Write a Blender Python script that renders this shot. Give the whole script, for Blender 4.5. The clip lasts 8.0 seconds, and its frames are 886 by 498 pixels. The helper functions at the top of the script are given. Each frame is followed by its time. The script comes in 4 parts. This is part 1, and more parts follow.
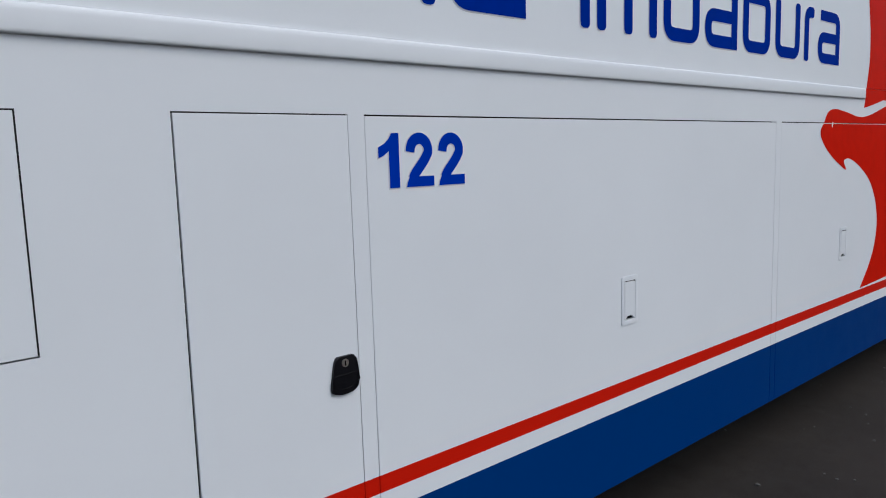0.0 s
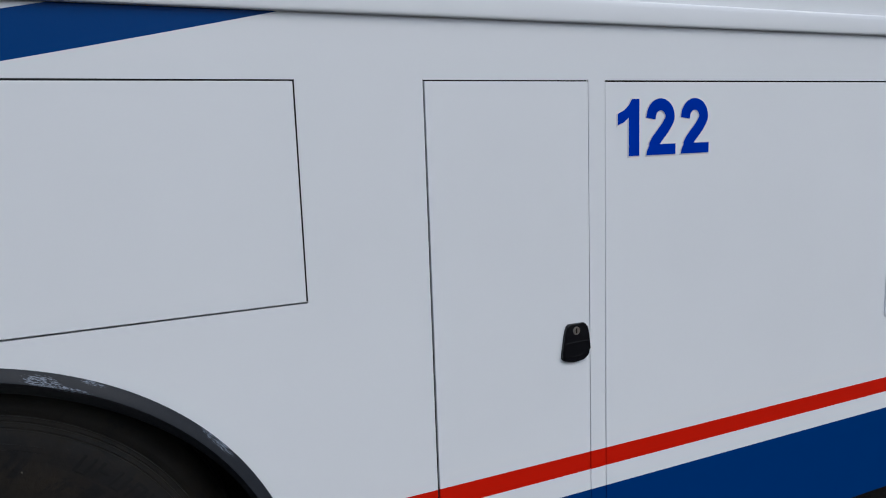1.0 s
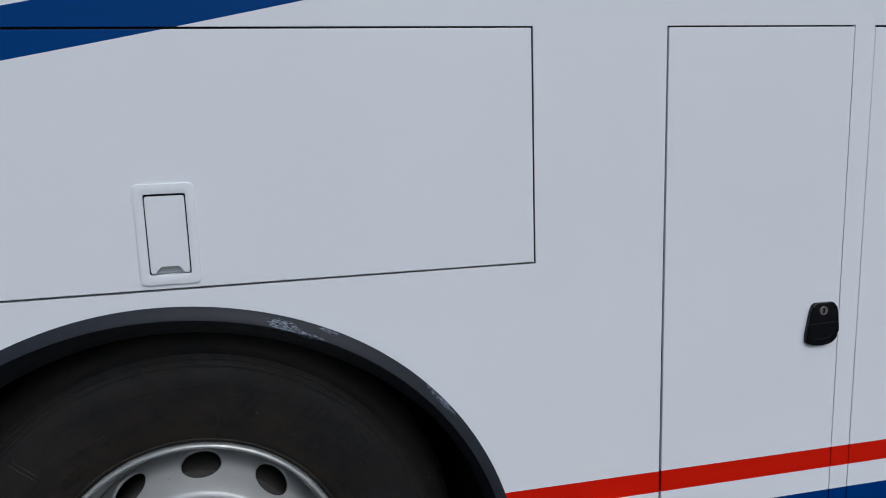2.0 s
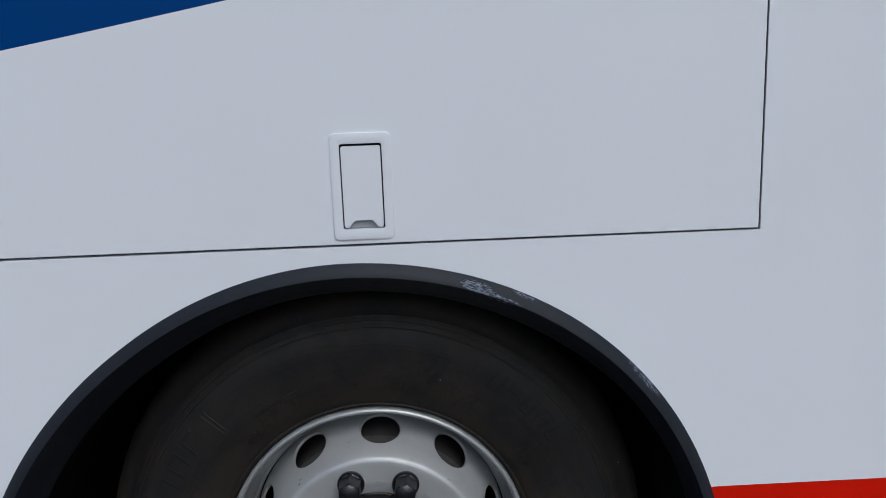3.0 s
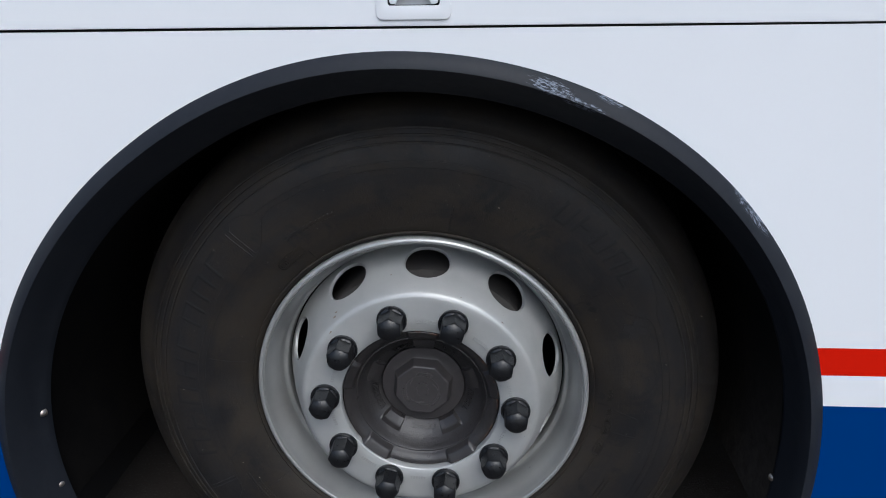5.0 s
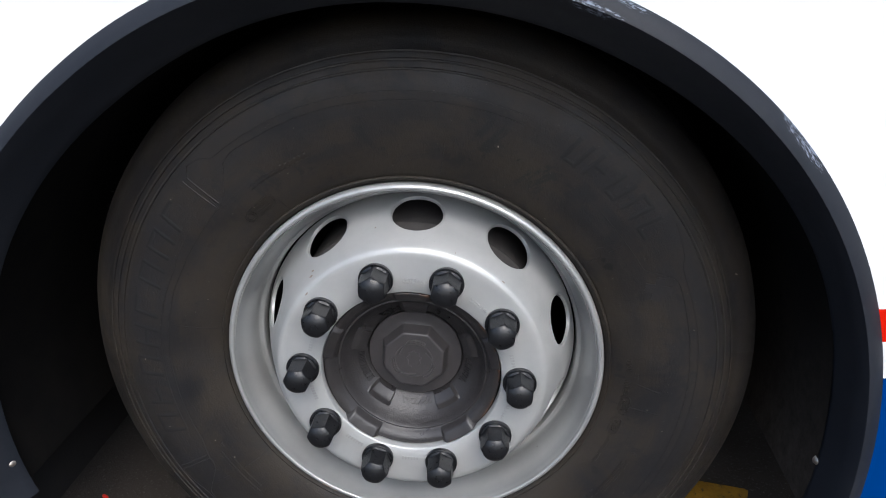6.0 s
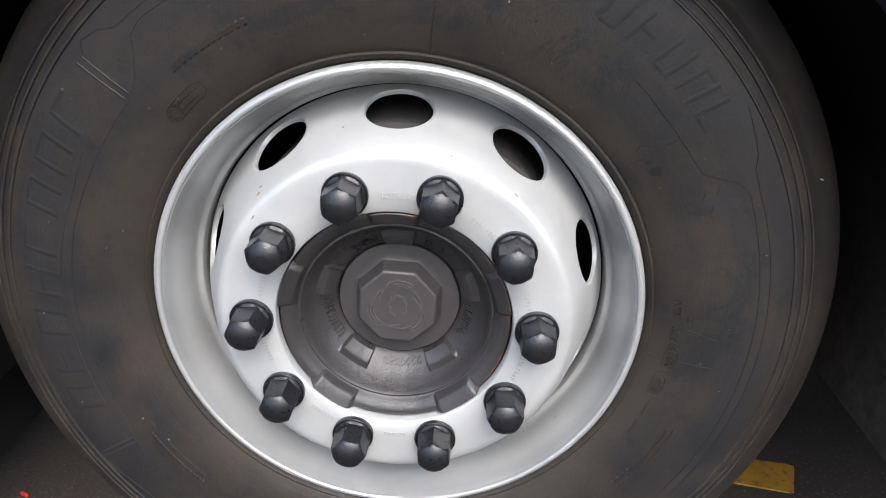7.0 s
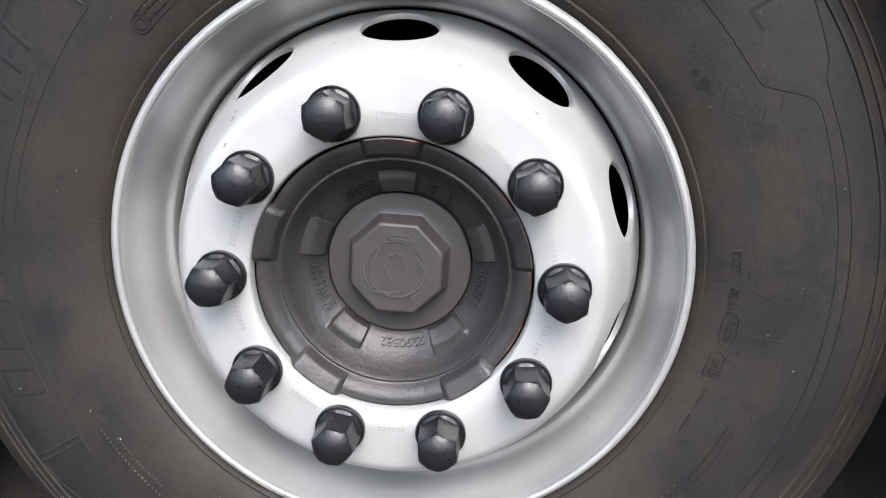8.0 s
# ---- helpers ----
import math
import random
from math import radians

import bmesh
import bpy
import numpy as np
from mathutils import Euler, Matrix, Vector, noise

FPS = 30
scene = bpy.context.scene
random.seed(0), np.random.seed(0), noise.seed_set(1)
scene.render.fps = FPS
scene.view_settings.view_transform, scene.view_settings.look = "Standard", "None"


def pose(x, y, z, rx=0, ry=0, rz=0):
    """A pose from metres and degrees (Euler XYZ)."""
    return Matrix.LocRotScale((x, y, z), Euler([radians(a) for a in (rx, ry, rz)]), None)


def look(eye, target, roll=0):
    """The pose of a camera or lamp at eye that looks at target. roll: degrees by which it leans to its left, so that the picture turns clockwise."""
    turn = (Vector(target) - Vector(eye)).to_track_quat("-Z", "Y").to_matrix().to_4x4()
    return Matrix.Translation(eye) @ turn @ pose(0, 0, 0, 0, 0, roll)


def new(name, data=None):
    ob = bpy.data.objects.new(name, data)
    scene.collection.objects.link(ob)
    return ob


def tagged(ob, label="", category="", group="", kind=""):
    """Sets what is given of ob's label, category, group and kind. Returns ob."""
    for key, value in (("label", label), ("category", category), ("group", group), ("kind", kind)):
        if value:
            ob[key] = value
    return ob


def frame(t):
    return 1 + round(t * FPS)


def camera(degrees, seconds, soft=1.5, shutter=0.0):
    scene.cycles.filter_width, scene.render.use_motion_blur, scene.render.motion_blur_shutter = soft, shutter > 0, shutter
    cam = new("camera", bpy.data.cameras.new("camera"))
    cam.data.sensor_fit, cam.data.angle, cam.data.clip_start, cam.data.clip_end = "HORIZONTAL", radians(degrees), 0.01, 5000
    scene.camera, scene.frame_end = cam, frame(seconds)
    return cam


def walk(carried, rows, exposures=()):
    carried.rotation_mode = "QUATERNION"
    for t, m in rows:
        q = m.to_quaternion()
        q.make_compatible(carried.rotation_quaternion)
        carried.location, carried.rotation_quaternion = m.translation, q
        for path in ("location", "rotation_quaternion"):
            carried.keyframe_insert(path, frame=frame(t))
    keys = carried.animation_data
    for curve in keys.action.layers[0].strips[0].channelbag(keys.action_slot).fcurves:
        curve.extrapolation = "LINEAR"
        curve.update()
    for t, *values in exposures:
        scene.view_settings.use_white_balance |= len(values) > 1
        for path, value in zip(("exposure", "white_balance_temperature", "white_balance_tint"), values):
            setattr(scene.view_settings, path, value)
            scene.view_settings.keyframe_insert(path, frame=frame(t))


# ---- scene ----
cam = camera(63.0, 8.0, soft=1.0)

PATH = [
    (0, (0.389, -1.409, 1.474), (1.699, 0.081, 1.219), -1.8),
    (0.5, (0.369, -1.418, 1.451), (1.445, 0.245, 1.176), -2.0),
    (1, (0.339, -1.389, 1.447), (1.157, 0.413, 1.157), -2.1),
    (1.5, (0.287, -1.343, 1.413), (0.868, 0.55, 1.127), -2.2),
    (2, (0.221, -1.279, 1.399), (0.633, 0.651, 1.072), -1.9),
    (2.2, (0.185, -1.247, 1.384), (0.531, 0.694, 1.046), -1.8),
    (3.3, (0.108, -1.134, 1.338), (0.081, 0.827, 0.947), -2.2),
    (3.5, (0.1023, -1.1080, 1.3344), (0.0490, 0.8397, 0.8832), -2.09),
    (4, (0.0874, -1.0628, 1.3081), (0.0362, 0.8539, 0.7390), -1.39),
    (4.5, (0.0950, -1.0359, 1.2490), (0.0251, 0.8662, 0.6349), -0.46),
    (4.7, (0.1014, -1.0167, 1.2290), (0.0134, 0.8727, 0.5790), -0.48),
    (5.8, (0.1658, -0.8629, 1.1305), (-0.0338, 0.9744, 0.3659), -1.57),
    (6, (0.1486, -0.8343, 1.1090), (-0.0281, 1.0042, 0.3417), -1.65),
    (6.5, (0.1093, -0.7398, 1.0512), (0.0036, 1.0714, 0.2094), -1.96),
    (7, (0.1093, -0.6273, 0.9207), (-0.0063, 1.2038, 0.1246), -1.89),
    (7.5, (0.1206, -0.5675, 0.7835), (-0.0332, 1.3160, 0.1288), -2.12),
    (8, (0.1137, -0.5519, 0.7098), (-0.0585, 1.3744, 0.2003), -2.14),
]
EXPOSURE = [(0.0, -0.12, 5640, 5), (3.5, -0.10, 5540, 6), (4.0, 0.02, 5540, 6), (4.7, 0.26, 5560, 6), (5.8, 0.90, 5720, 7), (6.5, 1.46, 5900, 9), (7.0, 1.87, 5930, 9), (7.5, 2.00, 5940, 10), (8.0, 2.04, 5940, 10)]
walk(cam, [(t, look(eye, target, roll)) for t, eye, target, roll in PATH], EXPOSURE)

# ---- world, sun, exposure ----
SUN_UP, SUN_TURN = 50.0, 160.0
world = bpy.data.worlds.new("overcast_sky")
scene.world = world
world.use_nodes = True
wn = world.node_tree
wn.nodes.clear()
sky = wn.nodes.new("ShaderNodeTexSky")
sky.sky_type = 'NISHITA'
sky.sun_disc = False
sky.sun_elevation = radians(SUN_UP)
sky.sun_rotation = radians(SUN_TURN)
sky.dust_density = 5.0
sky.air_density = 1.0
sky_bg = wn.nodes.new("ShaderNodeBackground")
sky_bg.inputs["Strength"].default_value = 0.12
sky_out = wn.nodes.new("ShaderNodeOutputWorld")
wn.links.new(sky.outputs[0], sky_bg.inputs[0])
wn.links.new(sky_bg.outputs[0], sky_out.inputs[0])

sun_data = bpy.data.lights.new("sun", 'SUN')
sun_data.energy = 0.72
sun_data.angle = radians(50)
sun_data.color = (1.0, 0.97, 0.93)
sun = new("sun", sun_data)
sd = Vector((math.sin(radians(SUN_TURN)) * math.cos(radians(SUN_UP)), math.cos(radians(SUN_TURN)) * math.cos(radians(SUN_UP)), math.sin(radians(SUN_UP))))
sun.matrix_world = look(sd * 30, (0, 0, 0))


# ---- node helpers ----
class Mat:
    """A small builder of node materials."""

    def __init__(self, name):
        self.m = bpy.data.materials.new(name)
        self.m.use_nodes = True
        self.t = self.m.node_tree
        self.b = self.t.nodes["Principled BSDF"]

    def node(self, kind, **inputs):
        n = self.t.nodes.new(kind)
        for key, v in inputs.items():
            self.put(n, key.replace("_", " "), v)
        return n

    def put(self, n, key, v):
        sock = n.inputs[int(key)] if key.isdigit() else n.inputs[key]
        if hasattr(v, "is_linked"):
            self.t.links.new(v, sock)
        else:
            sock.default_value = v

    def pos(self):
        return self.node("ShaderNodeNewGeometry").outputs["Position"]

    def axis(self, k):
        s = self.t.nodes.new("ShaderNodeSeparateXYZ")
        self.t.links.new(self.pos(), s.inputs[0])
        return s.outputs[k]

    def op(self, what, a, b=0.0, c=0.0):
        n = self.t.nodes.new("ShaderNodeMath")
        n.operation = what
        for i, v in enumerate((a, b, c)):
            self.put(n, str(i), v)
        return n.outputs[0]

    def noise(self, scale, detail=4.0, rough=0.55, stretch=None, distort=0.0):
        n = self.t.nodes.new("ShaderNodeTexNoise")
        n.inputs["Scale"].default_value = scale
        n.inputs["Detail"].default_value = detail
        n.inputs["Roughness"].default_value = rough
        n.inputs["Distortion"].default_value = distort
        p = self.pos()
        if stretch:
            mp = self.t.nodes.new("ShaderNodeMapping")
            mp.inputs["Scale"].default_value = stretch
            self.t.links.new(p, mp.inputs[0])
            p = mp.outputs[0]
        self.t.links.new(p, n.inputs["Vector"])
        return n.outputs["Fac"]

    def ramp(self, v, lo, hi, a=0.0, b=1.0):
        n = self.t.nodes.new("ShaderNodeMapRange")
        for i, x in enumerate((lo, hi, a, b)):
            n.inputs[i + 1].default_value = x
        self.t.links.new(v, n.inputs[0])
        return n.outputs[0]

    def mix(self, fac, a, b):
        n = self.t.nodes.new("ShaderNodeMix")
        n.data_type = 'RGBA'
        for i, v in ((0, fac), (6, a), (7, b)):
            self.put(n, str(i), v if not isinstance(v, tuple) else (*v, 1.0))
        return n.outputs[2]

    def bump(self, h, strength, dist=0.001):
        n = self.t.nodes.new("ShaderNodeBump")
        n.inputs["Strength"].default_value = strength
        n.inputs["Distance"].default_value = dist
        self.t.links.new(h, n.inputs["Height"])
        self.t.links.new(n.outputs[0], self.b.inputs["Normal"])

    def set(self, colour=None, rough=None, metal=None, coat=None, spec=None):
        for key, v in (("Base Color", colour), ("Roughness", rough), ("Metallic", metal), ("Coat Weight", coat), ("Specular IOR Level", spec)):
            if v is not None:
                self.put(self.b, key, v if not isinstance(v, tuple) else (*v, 1.0))
        return self.m


WHITE, BLUE, RED = (0.75, 0.765, 0.79), (0.0006, 0.034, 0.172), (0.56, 0.0085, 0.0007)


def white_coat(m):
    """White enamel with faint dust and tone drift."""
    drift = m.ramp(m.noise(1.3, 3), 0.3, 0.7)
    return m.mix(drift, tuple(c * 0.975 for c in WHITE), tuple(min(1, c * 1.015) for c in WHITE))


def livery_paint():
    """White coach enamel with the red and blue waist stripes and the blue sweep."""
    m = Mat("coach_enamel")
    x, z = m.axis(0), m.axis(2)
    lean = m.op('MULTIPLY', m.op('MAXIMUM', m.op('SUBTRACT', 0.62, x), 0.0), 0.025)
    zz = m.op('ADD', z, lean)
    red = m.op('MULTIPLY', m.op('GREATER_THAN', zz, 0.6395), m.op('LESS_THAN', zz, 0.6855))
    blue = m.op('LESS_THAN', zz, 0.5865)
    # the sweep: a slanting band under the belt rail
    low = m.op('SUBTRACT', z, m.op('MULTIPLY_ADD', x, m.op('MULTIPLY_ADD', x, 0.02, 0.195), 1.565))
    left = m.op('LESS_THAN', x, 0.70)
    band = m.op('MULTIPLY', m.op('MULTIPLY', m.op('GREATER_THAN', low, 0.0), m.op('LESS_THAN', low, 0.081)), left)
    upper = m.op('MULTIPLY', m.op('MULTIPLY', m.op('GREATER_THAN', low, 0.097), left), m.op('LESS_THAN', z, 1.699))
    c = m.mix(blue, white_coat(m), BLUE)
    c = m.mix(band, c, (0.002, 0.042, 0.185))
    c = m.mix(m.op('MAXIMUM', red, upper), c, RED)
    m.bump(m.noise(420, 2), 0.05, 0.0004)
    return m.set(c, m.ramp(m.noise(9, 4), 0.3, 0.7, 0.30, 0.36), spec=0.10)


def plain_paint(name, colour, rough=0.33, spec=0.012):
    m = Mat(name)
    tone = m.ramp(m.noise(14, 5), 0.3, 0.75)
    m.bump(m.noise(420, 2), 0.05, 0.0004)
    return m.set(m.mix(tone, tuple(c * 0.92 for c in colour), tuple(min(1, c * 1.05) for c in colour)), rough, spec=spec)


def white_paint():
    m = Mat("white_enamel")
    m.bump(m.noise(420, 2), 0.05, 0.0004)
    return m.set(white_coat(m), 0.32, spec=0.28)


def flare_plastic():
    """Grey-black moulded plastic with two white scrapes."""
    m = Mat("flare_plastic")
    tone = m.ramp(m.noise(60, 6, 0.7), 0.3, 0.75)
    c = m.mix(tone, (0.0105, 0.0125, 0.0175), (0.017, 0.0198, 0.026))
    dust = m.ramp(m.noise(9, 6, 0.7), 0.5, 0.75, 0.0, 0.35)
    c = m.mix(dust, c, (0.028, 0.030, 0.035))
    x, z = m.axis(0), m.axis(2)

    def spot(cx, cz, ux, uz, along, across):
        dx, dz = m.op('SUBTRACT', x, cx), m.op('SUBTRACT', z, cz)
        a = m.op('ADD', m.op('MULTIPLY', dx, ux), m.op('MULTIPLY', dz, uz))
        b = m.op('SUBTRACT', m.op('MULTIPLY', dz, ux), m.op('MULTIPLY', dx, uz))
        d = m.op('ADD', m.op('POWER', m.op('ABSOLUTE', m.op('DIVIDE', a, along)), 2.0), m.op('POWER', m.op('ABSOLUTE', m.op('DIVIDE', b, across)), 2.0))
        return m.ramp(d, 0.2, 1.0, 1.0, 0.0)

    def streaks(ux, uz):
        """Grit drawn out along a scrape."""
        u = m.op('ADD', m.op('MULTIPLY', x, 140.0 * ux), m.op('MULTIPLY', z, 140.0 * uz))
        v = m.op('SUBTRACT', m.op('MULTIPLY', z, 620.0 * ux), m.op('MULTIPLY', x, 620.0 * uz))
        w = m.node("ShaderNodeCombineXYZ", X=u, Y=v, Z=1.3)
        return m.node("ShaderNodeTexNoise", Vector=w.outputs[0], Scale=1.0, Detail=8.0, Roughness=0.78).outputs["Fac"]

    def scrape(near, grit):
        """Bare plastic where the grit stands out, thinning away from the middle of the scrape."""
        return m.ramp(m.op('MULTIPLY_ADD', near, 0.30, grit), 0.79, 0.86, 0.0, 0.7)

    crown = m.op('MAXIMUM', spot(0.200, 1.067, 0.93, -0.36, 0.052, 0.016), m.op('MAXIMUM', spot(0.240, 1.045, 0.93, -0.36, 0.056, 0.010), spot(0.278, 1.049, 0.90, -0.43, 0.036, 0.006)))
    rear = spot(0.480, 0.897, 0.61, -0.79, 0.070, 0.011)
    worn = m.op('MAXIMUM', scrape(crown, streaks(0.93, -0.36)), scrape(rear, streaks(0.61, -0.79)))
    c = m.mix(worn, c, (0.27, 0.31, 0.39))
    m.bump(m.noise(900, 3), 0.25, 0.0006)
    return m.set(c, m.ramp(tone, 0, 1, 0.45, 0.6), spec=0.22)


def rubber():
    """Tyre rubber: blue-black where it was rubbed clean, brown road dust, pale grit, and rings worn by wiping."""
    m = Mat("tyre_rubber")
    x, z = m.axis(0), m.op('SUBTRACT', m.axis(2), 0.501)
    r = m.op('SQRT', m.op('ADD', m.op('MULTIPLY', x, x), m.op('MULTIPLY', z, z)))
    turn = m.op('ARCTAN2', x, z)

    def swept(along, across, detail=6.0, rough=0.65):
        """Noise drawn out round the wheel."""
        v = m.node("ShaderNodeCombineXYZ", X=m.op('MULTIPLY', turn, along), Y=m.op('MULTIPLY', r, across), Z=3.7)
        n = m.node("ShaderNodeTexNoise", Vector=v.outputs[0], Scale=1.0, Detail=detail, Roughness=rough)
        return n.outputs["Fac"]

    big = m.ramp(m.noise(4.5, 6, 0.62, distort=0.8), 0.42, 0.58)
    mid = m.ramp(m.noise(26, 7, 0.72, distort=0.7), 0.42, 0.60)
    fine = m.ramp(m.noise(150, 6, 0.75), 0.40, 0.68, 0.0, 0.7)
    c = m.mix(big, (0.0092, 0.0093, 0.0108), (0.0205, 0.0160, 0.0119))
    c = m.mix(m.op('MULTIPLY', mid, 0.8), c, (0.0233, 0.0180, 0.0127))
    c = m.mix(m.op('MULTIPLY', fine, 0.8), c, (0.0254, 0.0208, 0.0162))
    wiped = m.op('MULTIPLY', m.ramp(swept(3.0, 26.0), 0.47, 0.60), 0.75)
    c = m.mix(wiped, c, (0.0097, 0.0099, 0.0116))
    band = m.op('MULTIPLY', m.op('MULTIPLY', m.ramp(r, 0.386, 0.408), m.ramp(r, 0.470, 0.448)), m.ramp(m.noise(14, 6, 0.7, distort=1.0), 0.40, 0.60, 0.1, 0.6))
    c = m.mix(band, c, (0.0098, 0.0101, 0.0120))
    rings = m.op('MULTIPLY', m.ramp(swept(1.2, 210.0, 4.0, 0.5), 0.54, 0.68), 0.22)
    c = m.mix(rings, c, (0.0283, 0.0237, 0.0188))
    rub = m.op('MULTIPLY', m.ramp(m.noise(9, 7, 0.74, distort=1.6), 0.53, 0.58), 0.80)
    c = m.mix(rub, c, (0.0080, 0.0082, 0.0099))
    wob = m.op('MULTIPLY_ADD', m.noise(7, 5, 0.65, distort=0.6), 0.10, m.op('SUBTRACT', r, 0.05))
    bead = m.op('MULTIPLY', m.ramp(wob, 0.365, 0.320), m.ramp(m.noise(18, 7, 0.75), 0.38, 0.62, 0.2, 0.9))
    c = m.mix(bead, c, (0.0246, 0.0196, 0.0144))
    clay = m.op('MULTIPLY', m.ramp(m.noise(11, 6, 0.7), 0.35, 0.7), m.ramp(r, 0.46, 0.53, 0.15, 0.8))
    c = m.mix(clay, c, (0.0283, 0.0233, 0.0175))
    # ridge tops tinted paler in patches: the light they catch, put into the colour
    for edge in (0.4630, 0.4748, 0.4857):
        d = m.op('ABSOLUTE', m.op('SUBTRACT', r, edge))
        worn = m.op('MULTIPLY', m.ramp(d, 0.0008, 0.0017, 1.0, 0.0), m.ramp(m.noise(22, 6, 0.7), 0.40, 0.62, 0.15, 0.85))
        c = m.mix(worn, c, (0.0330, 0.0290, 0.0245))
    speck = m.op('GREATER_THAN', m.noise(230, 2, 0.5), 0.765)
    c = m.mix(m.op('MULTIPLY', speck, 0.8), c, (0.1040, 0.0960, 0.0800))
    pit = m.op('GREATER_THAN', m.noise(120, 2, 0.5), 0.770)
    c = m.mix(m.op('MULTIPLY', pit, 0.85), c, (0.0041, 0.0041, 0.0046))
    m.bump(m.op('ADD', m.op('ADD', m.noise(420, 5, 0.75), m.op('MULTIPLY', m.noise(40, 5), 2.2)), m.op('MULTIPLY', swept(2.0, 160.0, 3.0), 0.5)), 0.45, 0.0013)
    return m.set(c, m.ramp(big, 0, 1, 0.48, 0.70), spec=0.32)


def silver(name, metal, rough):
    """Silver wheel enamel with small chips and dust."""
    m = Mat(name)
    tone = m.ramp(m.noise(18, 5), 0.3, 0.7)
    c = m.mix(tone, (0.385, 0.392, 0.386), (0.445, 0.449, 0.442))
    grime = m.ramp(m.noise(55, 8, 0.75), 0.62, 0.80, 0.0, 0.5)
    c = m.mix(grime, c, (0.36, 0.34, 0.31))
    chip = m.op('GREATER_THAN', m.noise(120, 2, 0.4), 0.83)
    c = m.mix(chip, c, (0.10, 0.07, 0.06))
    m.bump(m.noise(700, 3), 0.10, 0.0004)
    return m.set(c, m.ramp(m.noise(30, 5), 0.3, 0.7, rough, rough + 0.1), metal=metal)


def cast_iron():
    """Painted grey-brown hub casting, rusty along its rim."""
    m = Mat("hub_casting")
    tone = m.ramp(m.noise(45, 6, 0.65), 0.3, 0.75)
    c = m.mix(tone, (0.0228, 0.0210, 0.0213), (0.0325, 0.0298, 0.0298))
    x, z = m.axis(0), m.axis(2)
    r = m.op('SQRT', m.op('ADD', m.op('POWER', m.op('ABSOLUTE', x), 2.0), m.op('POWER', m.op('ABSOLUTE', m.op('SUBTRACT', z, 0.5)), 2.0)))
    rust = m.op('MULTIPLY', m.ramp(r, 0.1352, 0.1378), m.ramp(m.noise(26, 5, 0.7), 0.54, 0.66, 0.0, 0.85))
    c = m.mix(rust, c, (0.17, 0.075, 0.032))
    wear = m.op('MULTIPLY', m.ramp(m.noise(200, 6, 0.75), 0.62, 0.74), 0.35)
    c = m.mix(wear, c, (0.075, 0.068, 0.066))
    m.bump(m.op('ADD', m.noise(330, 6, 0.7), m.op('MULTIPLY', m.noise(60, 4), 2.2)), 0.55, 0.0012)
    return m.set(c, m.ramp(m.noise(38, 6, 0.7), 0.35, 0.7, 0.27, 0.46), spec=0.52)


def simple(name, a, b, scale, rough, metal=0.0, bump=0.2, dist=0.0008, spec=0.5):
    m = Mat(name)
    tone = m.ramp(m.noise(scale, 6, 0.65), 0.3, 0.72)
    m.bump(m.noise(scale * 6, 4), bump, dist)
    return m.set(m.mix(tone, a, b), m.ramp(tone, 0, 1, rough * 0.9, rough * 1.1), metal=metal, spec=spec)


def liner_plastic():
    """Black plastic, dusty low at the rear, with the light falling in there put into the colour."""
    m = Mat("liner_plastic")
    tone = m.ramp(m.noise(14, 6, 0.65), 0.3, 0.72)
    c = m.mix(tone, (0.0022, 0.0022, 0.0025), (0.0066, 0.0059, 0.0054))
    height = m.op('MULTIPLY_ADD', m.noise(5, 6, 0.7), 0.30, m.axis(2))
    # paler towards the bottom and rear: brown dust, and light painted in
    lit_mud = m.op('MULTIPLY', m.ramp(height, 0.84, 0.52), m.ramp(m.noise(40, 6, 0.75), 0.30, 0.65, 0.35, 1.0))
    lit_mud = m.op('MULTIPLY', lit_mud, m.ramp(m.axis(0), 0.20, 0.55))
    c = m.mix(lit_mud, c, (0.050, 0.042, 0.035))
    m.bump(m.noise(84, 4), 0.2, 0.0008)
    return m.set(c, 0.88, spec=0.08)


def nut_plastic():
    """Black plastic with pale scuffs."""
    m = Mat("nut_cap_plastic")
    tone = m.ramp(m.noise(160, 6, 0.65), 0.3, 0.72)
    c = m.mix(tone, (0.006, 0.0063, 0.0072), (0.0125, 0.0131, 0.015))
    scuff = m.ramp(m.noise(190, 5, 0.7), 0.70, 0.78, 0.0, 0.8)
    c = m.mix(scuff, c, (0.30, 0.30, 0.31))
    m.bump(m.op('ADD', m.noise(600, 4), m.op('MULTIPLY', m.noise(70, 4), 1.5)), 0.35, 0.0008)
    return m.set(c, m.ramp(tone, 0, 1, 0.25, 0.38), spec=0.45)


def worn_yellow():
    """Yellow road paint, worn through to the asphalt in specks."""
    m = Mat("yellow_road_paint")
    c = m.mix(m.ramp(m.noise(24, 6, 0.65), 0.3, 0.72), (0.15, 0.078, 0.004), (0.27, 0.145, 0.008))
    worn = m.ramp(m.noise(70, 7, 0.75), 0.54, 0.64, 0.0, 0.9)
    c = m.mix(worn, c, (0.030, 0.027, 0.024))
    m.bump(m.noise(160, 5, 0.7), 0.5, 0.003)
    return m.set(c, 0.8, spec=0.3)


